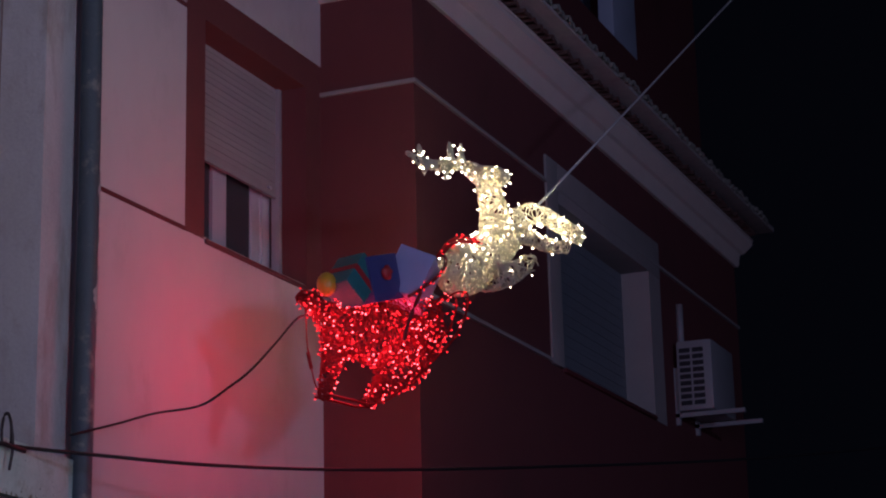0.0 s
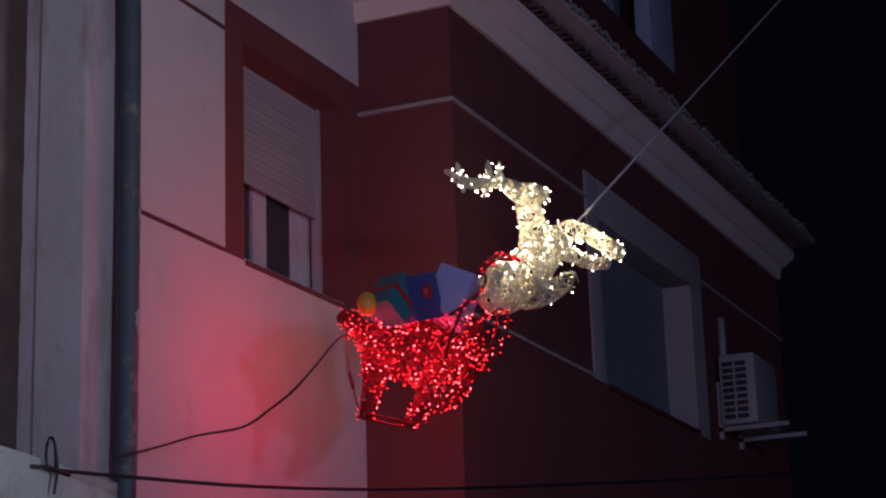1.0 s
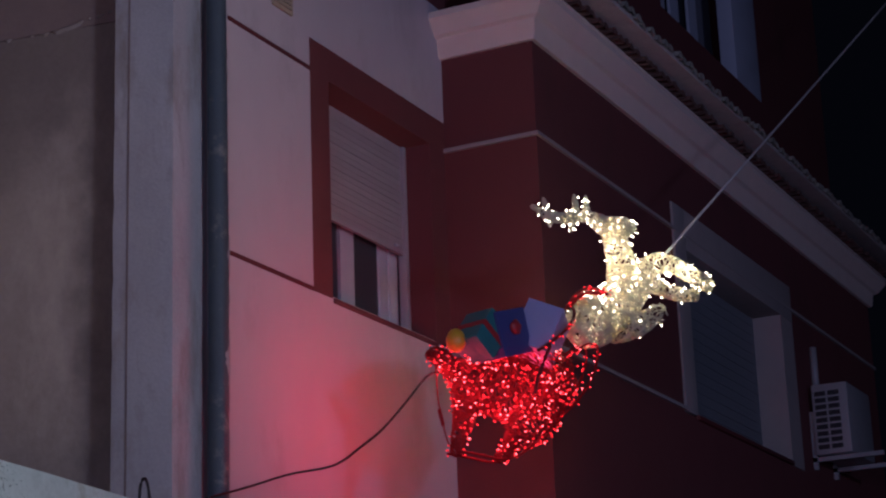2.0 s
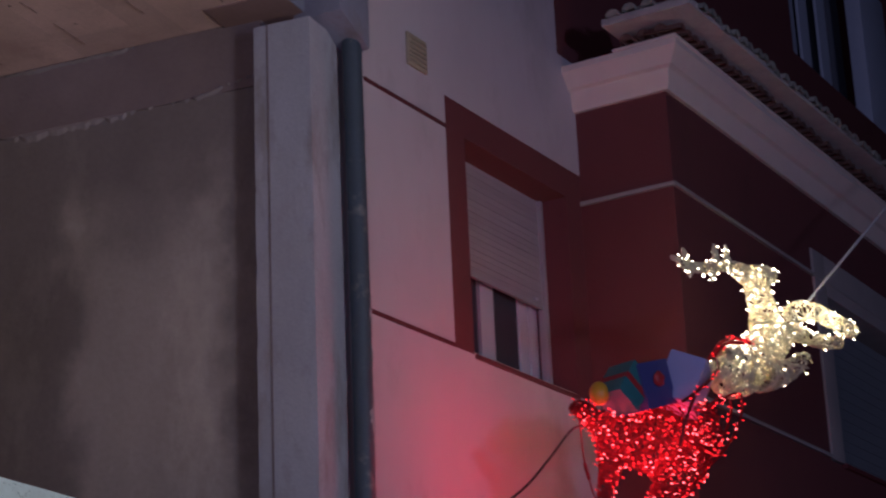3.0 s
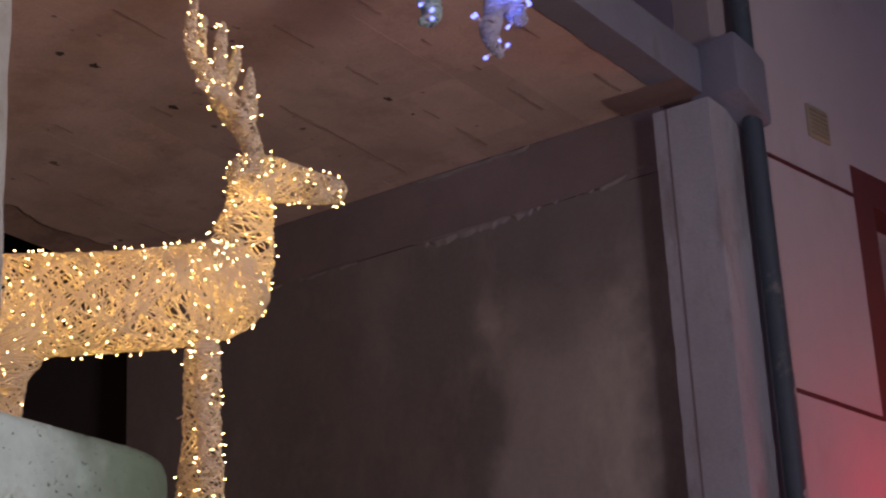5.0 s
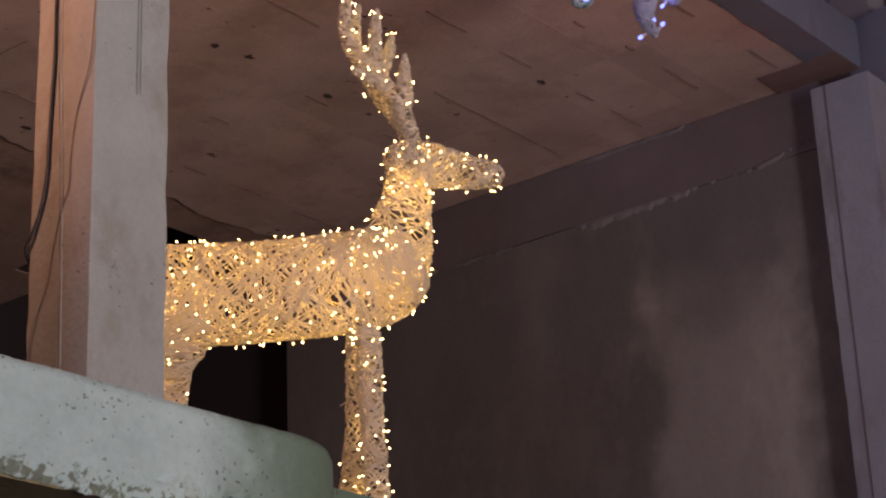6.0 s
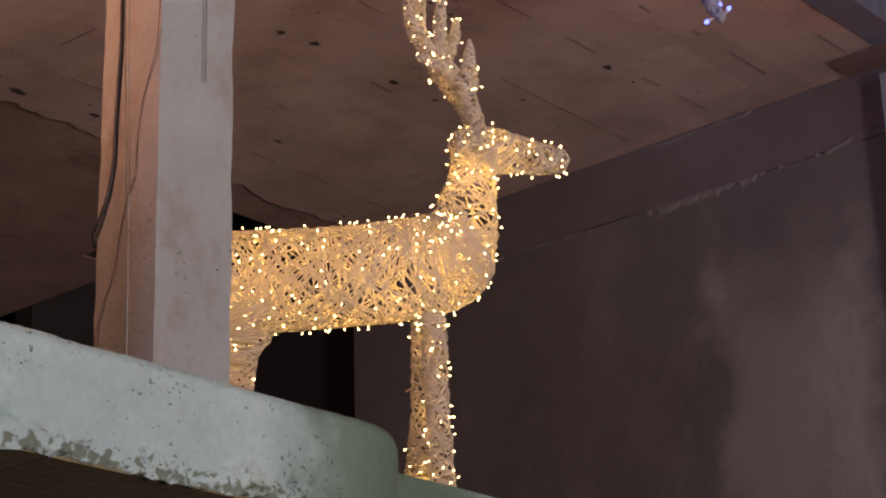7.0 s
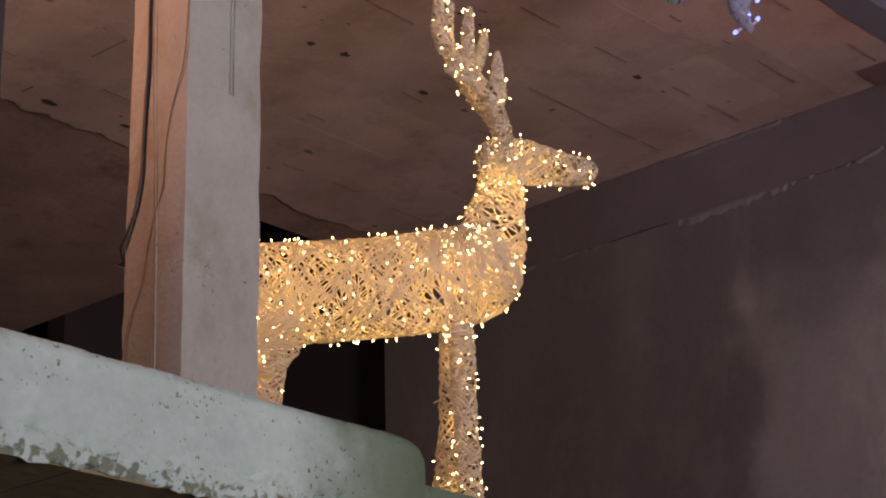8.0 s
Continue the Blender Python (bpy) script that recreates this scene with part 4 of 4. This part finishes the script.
def sleigh():
    s = thing("sleigh_figure", "red light-up sleigh strung with red bulbs on a wire frame", "light figure")
    s.matrix_world = ORN
    rng = random.Random(33)
    leds = [REDBULB] * 3 + [HOTBULB]
    tub = Limb([(-0.40, 4.06, 0.05, 0.08, 0), (-0.30, 3.97, 0.11, 0.11, 0), (-0.15, 3.95, 0.15, 0.12, 0), (0.0, 3.96, 0.19, 0.12, 0), (0.15, 4.02, 0.21, 0.12, 0), (0.28, 4.09, 0.16, 0.11, 0), (0.40, 4.16, 0.08, 0.08, 0)])
    curl = Limb([(-0.42, 4.02, 0.05, 0.06, 0), (-0.50, 4.09, 0.05, 0.06, 0), (-0.57, 4.11, 0.03, 0.05, 0)])
    side = Limb([(0.02, 3.71, 0.11, 0.06, 0), (0.16, 3.83, 0.14, 0.07, 0), (0.30, 3.96, 0.12, 0.07, 0), (0.44, 4.09, 0.07, 0.05, 0)])
    back_leg = Limb([(-0.33, 3.92, 0.10, 0.06, 0), (-0.345, 3.80, 0.08, 0.05, 0), (-0.39, 3.68, 0.045, 0.04, 0), (-0.42, 3.56, 0.03, 0.03, 0)])
    front_leg = Limb([(0.0, 3.70, 0.05, 0.05, 0), (-0.06, 3.61, 0.035, 0.04, 0), (-0.12, 3.56, 0.03, 0.03, 0)])
    for name, limb, cords, bulbs in (("basket", tub, 110, 400), ("back_curl", curl, 26, 56), ("side_panel", side, 44, 160), ("leg", back_leg, 30, 56), ("leg", front_leg, 20, 36)):
        ob = corded(s, name, [limb], [cords], rng, 0.0032, REDCORD, 0.8, 6)
        strew(ob, [limb], [bulbs], leds, rng, 1.9)
    for l in (-0.05, 0.05):
        line = [Vector(q) for q in smooth_path([(-0.44, l, 3.57), (-0.28, l, 3.56), (-0.12, l, 3.55), (0.02, l, 3.60), (0.18, l, 3.72), (0.37, l, 3.87), (0.50, l, 3.99), (0.58, l, 4.10), (0.63, l, 4.22), (0.62, l, 4.29), (0.54, l, 4.28), (0.44, l, 4.22)], 8)]
        r = part("runner", tubes("runner", [line], 0.007, REDCORD, 6), REDCORD, s)
        for i in range(44):
            x = (i + rng.random()) / 44 * (len(line) - 1)
            k = min(int(x), len(line) - 2)
            if line[k].x > -0.05:
                set_bulb(rng.choice(leds), r, line[k].lerp(line[k + 1], x - k), (0, 0, 0.2), rng, 1.5)
    part("power_lead", tubes("power_lead", [smooth_path([(-0.54, 0, 4.05), (-0.53, 0, 3.85), (-0.51, 0, 3.76), (-0.48, 0, 3.64), (-0.43, 0, 3.57)], 8)], 0.004, REDCORD, 6), REDCORD, s)
    part("lead_fuse", tubes("lead_fuse", [[(-0.525, 0, 3.80), (-0.515, 0, 3.76), (-0.50, 0, 3.71)]], 0.010, REDCORD, 8), REDCORD, s)
    for a, h, w in ((-0.3, 3.93, 1), (-0.05, 3.86, 1.2), (0.2, 3.95, 1.0), (-0.35, 3.7, 0.5), (-0.5, 4.0, 0.4)):
        lamp("sleigh_glow", "POINT", ORN @ Vector((a, -0.02, h)), 5.6 * w, (1.0, 0.03, 0.065), 0.12)
        lamp("sleigh_glow", "POINT", ORN @ Vector((a, 0.16, h)), 5.4 * w, (1.0, 0.03, 0.065), 0.20)
    return s


sleigh()


def leaping_reindeer():
    d = thing("reindeer_figure", "leaping light-up reindeer woven of clear cord with white bulbs", "light figure")
    d.matrix_world = ORN
    rng = random.Random(55)
    body = Limb([(0.50, 4.45, 0.08, 0.07, 0), (0.56, 4.43, 0.14, 0.12, 0), (0.66, 4.45, 0.155, 0.13, 0), (0.79, 4.53, 0.135, 0.12, 0), (0.92, 4.63, 0.125, 0.11, 0), (1.04, 4.73, 0.09, 0.09, 0)])
    neck = Limb([(0.93, 4.64, 0.12, 0.10, 0), (0.925, 4.77, 0.105, 0.09, 0), (0.905, 4.88, 0.085, 0.075, 0), (0.88, 4.98, 0.078, 0.07, 0), (0.85, 5.06, 0.055, 0.055, 0)])
    head = Limb([(0.72, 5.07, 0.038, 0.038, 0), (0.82, 5.05, 0.066, 0.058, 0), (0.92, 5.06, 0.070, 0.055, 0), (1.00, 5.085, 0.046, 0.040, 0), (1.04, 5.11, 0.018, 0.018, 0)])
    legs = [
        Limb([(1.02, 4.76, 0.08, 0.07, -0.04), (1.12, 4.84, 0.07, 0.06, -0.05), (1.24, 4.88, 0.058, 0.050, -0.05), (1.40, 4.85, 0.050, 0.044, -0.05), (1.53, 4.81, 0.050, 0.042, -0.05), (1.61, 4.785, 0.045, 0.040, -0.05)]),
        Limb([(1.02, 4.69, 0.065, 0.055, 0.05), (1.14, 4.74, 0.052, 0.045, 0.05), (1.28, 4.75, 0.045, 0.040, 0.05), (1.42, 4.73, 0.042, 0.038, 0.05), (1.56, 4.74, 0.040, 0.036, 0.03)]),
        Limb([(0.78, 4.43, 0.11, 0.09, -0.05), (0.90, 4.44, 0.085, 0.075, -0.06), (1.03, 4.485, 0.060, 0.055, -0.06), (1.16, 4.56, 0.055, 0.050, -0.06)]),
    ]
    prongs = [
        Limb([(0.80, 5.06, 0.04, 0.035, -0.02), (0.70, 5.075, 0.036, 0.03, -0.04), (0.54, 5.06, 0.034, 0.028, -0.06), (0.39, 5.02, 0.030, 0.026, -0.07), (0.27, 5.02, 0.026, 0.022, -0.07), (0.16, 5.055, 0.010, 0.010, -0.07)]),
        Limb([(0.60, 5.09, 0.022, 0.018, -0.06), (0.60, 5.14, 0.018, 0.014, -0.06), (0.60, 5.195, 0.006, 0.006, -0.06)]),
        Limb([(0.52, 5.07, 0.022, 0.018, -0.06), (0.51, 5.13, 0.018, 0.014, -0.06), (0.505, 5.185, 0.006, 0.006, -0.06)]),
        Limb([(0.49, 5.03, 0.018, 0.018, -0.06), (0.475, 4.99, 0.014, 0.014, -0.06), (0.468, 4.955, 0.005, 0.005, -0.06)]),
        Limb([(0.31, 5.01, 0.018, 0.018, -0.07), (0.295, 4.98, 0.014, 0.014, -0.07), (0.289, 4.955, 0.005, 0.005, -0.07)]),
        Limb([(0.28, 5.04, 0.018, 0.016, -0.07), (0.26, 5.09, 0.014, 0.012, -0.07), (0.25, 5.12, 0.005, 0.005, -0.07)]),
        Limb([(0.90, 5.06, 0.030, 0.028, 0.03), (0.98, 5.12, 0.028, 0.024, 0.05), (1.04, 5.15, 0.012, 0.012, 0.06)]),
    ]
    rows = [("body", [body], [125], [0]), ("neck", [neck], [38], [40]), ("head", [head], [22], [18])]
    rows += [("leg", [l], [25], [n]) for l, n in zip(legs, (30, 22, 8))]
    rows.append(("antlers", prongs, [20, 5, 5, 4, 4, 4, 9], [26, 5, 5, 5, 4, 4, 9]))
    for name, limbs, cords, bulbs in rows:
        ob = corded(d, name, limbs, cords, rng, 0.0044, CORD, 0.7, 10 if name == "body" else 3)
        strew(ob, limbs, bulbs, [WHITEBULB], rng, 0.6)
        for _ in range(60 if name == "body" else 0):
            # the underside of the rump carries no bulbs
            p, n = body.at(rng.uniform(0.12, 1.0), rng.uniform(1.7, 4.6))
            set_bulb(WHITEBULB, ob, p, n, rng, 0.6)
    strap = smooth_path([(0.50, 0.06, 4.51), (0.53, 0.0, 4.59), (0.58, -0.05, 4.62), (0.63, -0.09, 4.612), (0.68, -0.115, 4.585)], 5)
    h = part("harness", tubes("harness", [strap, [q + Vector((-0.01, -0.015, -0.03)) for q in strap[2:-4]]], 0.011, REDCORD, 6), REDCORD, d, "red band over the rump")
    for q in strap:
        set_bulb(REDBULB, h, q + Vector((rng.uniform(-0.02, 0.02), -0.01, rng.uniform(-0.04, 0.015))), (0, -1, 0.3), rng, 0.9)
    rein = smooth_path([(0.0, -0.24, 4.14), (0.10, -0.24, 4.20), (0.22, -0.22, 4.28), (0.35, -0.16, 4.38), (0.46, -0.05, 4.48), (0.51, 0.05, 4.52)], 8)
    r = part("rein", tubes("rein", [rein, smooth_path([(0.12, -0.21, 4.19), (0.06, -0.21, 4.08), (0.02, -0.20, 3.98), (0.0, -0.19, 3.90)], 6)], 0.010, DARKRED, 6), DARKRED, d, "dark red strap to the sleigh")
    for i in range(12):
        set_bulb(REDBULB, r, rein[3 + i * 2], (0, -1, 0), rng, 1.5)
    for a, z, w in ((0.80, 4.54, 1.4), (1.0, 4.7, 1.4), (0.90, 4.86, 0.7), (0.88, 5.05, 0.7), (0.5, 5.04, 1.3), (1.2, 4.865, 0.8), (1.42, 4.845, 0.8)):
        lamp("reindeer_glow", "POINT", ORN @ Vector((a, -0.05 if a > 1.1 else 0, z)), 3.0 * w, (1.0, 0.86, 0.60), 0.04)
    return d


leaping_reindeer()


def gift(name, label, at, size, turn, material, ribbon=None, bow=None):
    g = thing(name, label, "gift", "gifts on the sleigh")
    g.matrix_world = ORN @ Matrix.Translation(at) @ Euler([radians(a) for a in turn]).to_matrix().to_4x4()
    x, y, z = (q / 2 for q in size)
    part("box", boxes((-x, x, -y, y, -z, z), bevel=0.008), material, g)
    if ribbon:
        w = 0.018
        part("ribbon", boxes((-x - 0.003, x + 0.003, -y - 0.003, y + 0.003, -w, w)), ribbon, g, "red ribbon")
    if bow:
        bm = bmesh.new()
        bmesh.ops.create_icosphere(bm, subdivisions=2, radius=0.05)
        for v in bm.verts:
            v.co *= 0.85 + 0.35 * noise.noise(v.co * 40)
            v.co.y *= 0.5
            v.co += Vector((0, -y - 0.015, z * 0.2))
        part("bow", bm, bow, g, "red rosette")
    return g


RIBBON = mat("red_ribbon", (0.36, 0.02, 0.025), 0.5, 0.1, 10, 0)
gift("gift_box", "teal wrapped gift box with red ribbon on the sleigh", (-0.23, -0.02, 4.24), (0.18, 0.20, 0.24), (0, 38, 8), mat("teal_wrap", (0.035, 0.17, 0.18), 0.4, 0.1, 6, 0.1), RIBBON)
gift("gift_box", "blue wrapped gift box with a red rosette", (-0.07, 0.0, 4.27), (0.26, 0.22, 0.26), (0, -16, 10), mat("blue_wrap", (0.055, 0.065, 0.21), 0.4, 0.1, 6, 0.1), None, RIBBON)
gift("gift_box", "pale lilac gift box on the sleigh", (0.22, -0.02, 4.31), (0.28, 0.22, 0.28), (24, 10, 42), mat("lilac_wrap", (0.36, 0.38, 0.62), 0.4, 0.1, 6, 0.1))


def ball():
    bm = bmesh.new()
    bmesh.ops.create_uvsphere(bm, u_segments=20, v_segments=12, radius=0.055)
    for v in bm.verts:
        v.co.z *= 1.25
        v.co = ORN @ (v.co + Vector((-0.39, 0, 4.20)))
    for f in bm.faces:
        f.smooth = True
    return tagged(part("gift_ball", bm, mat("yellow_foil", (0.55, 0.33, 0.03), 0.4, 0.15, 12, 0)), "yellow rounded gift on the sleigh", "gift")


ball()


def hanging_legs(name, label, u, z, colour, seed, flip):
    """The lower part of a wire light figure that hangs from the slab edge."""
    g = thing(name, label, "light figure", "light figures on the upper slab")
    g.matrix_world = BASE @ Matrix.Translation((u, -0.25, z))
    rng = random.Random(seed)
    f = -1 if flip else 1
    limbs = [
        Limb([(0.10 * f, 0.42, 0.07, 0.05, 0), (0.05 * f, 0.25, 0.055, 0.045, 0), (0.0, 0.08, 0.045, 0.04, 0), (-0.03 * f, 0.03, 0.05, 0.04, 0), (-0.02 * f, -0.03, 0.03, 0.03, 0), (0.05 * f, -0.07, 0.015, 0.015, 0)]),
        Limb([(0.16 * f, 0.45, 0.07, 0.05, 0.08), (0.28 * f, 0.34, 0.06, 0.045, 0.08), (0.33 * f, 0.28, 0.06, 0.04, 0.08), (0.40 * f, 0.27, 0.02, 0.02, 0.08)]),
        Limb([(-0.02 * f, 0.75, 0.10, 0.08, 0.04), (0.10 * f, 0.55, 0.14, 0.10, 0.04), (0.14 * f, 0.42, 0.12, 0.09, 0.04)]),
    ]
    cord = mat("pale_cord_" + name, colour, 0.35, 0.05, 20, 0, soft_trans=0.5)
    corded(g, "leg", limbs[:2], [45, 40], rng, 0.0035, cord, 0.5, 3)
    corded(g, "body", limbs[2:], [60], rng, 0.0035, cord, 0.5, 5)
    strew(g, limbs, [6, 5, 8], [BLUEBULB], rng, 0.5)
    part("hanger", tubes("hanger", [[(0.1 * f, 0.04, 0.6), (0.05 * f, 0.3, 1.05)]], 0.004, GREYWIRE, 5), GREYWIRE, g)
    lamp(name + "_glow", "POINT", g.matrix_world @ Vector((0.06 * f, 0.0, 0.25)), 1.5, (0.20, 0.26, 1.0), 0.05)
    lamp(name + "_glow", "POINT", g.matrix_world @ Vector((0.3 * f, 0.06, 0.32)), 1.2, (0.20, 0.26, 1.0), 0.05)
    return g


hanging_legs("wire_figure", "blue-white light figure hanging at the upper slab", -2.62, 5.52, (0.62, 0.66, 0.80), 71, False)
hanging_legs("wire_figure_teal", "teal-white light figure hanging at the upper slab", -3.12, 5.44, (0.55, 0.72, 0.72), 72, True)
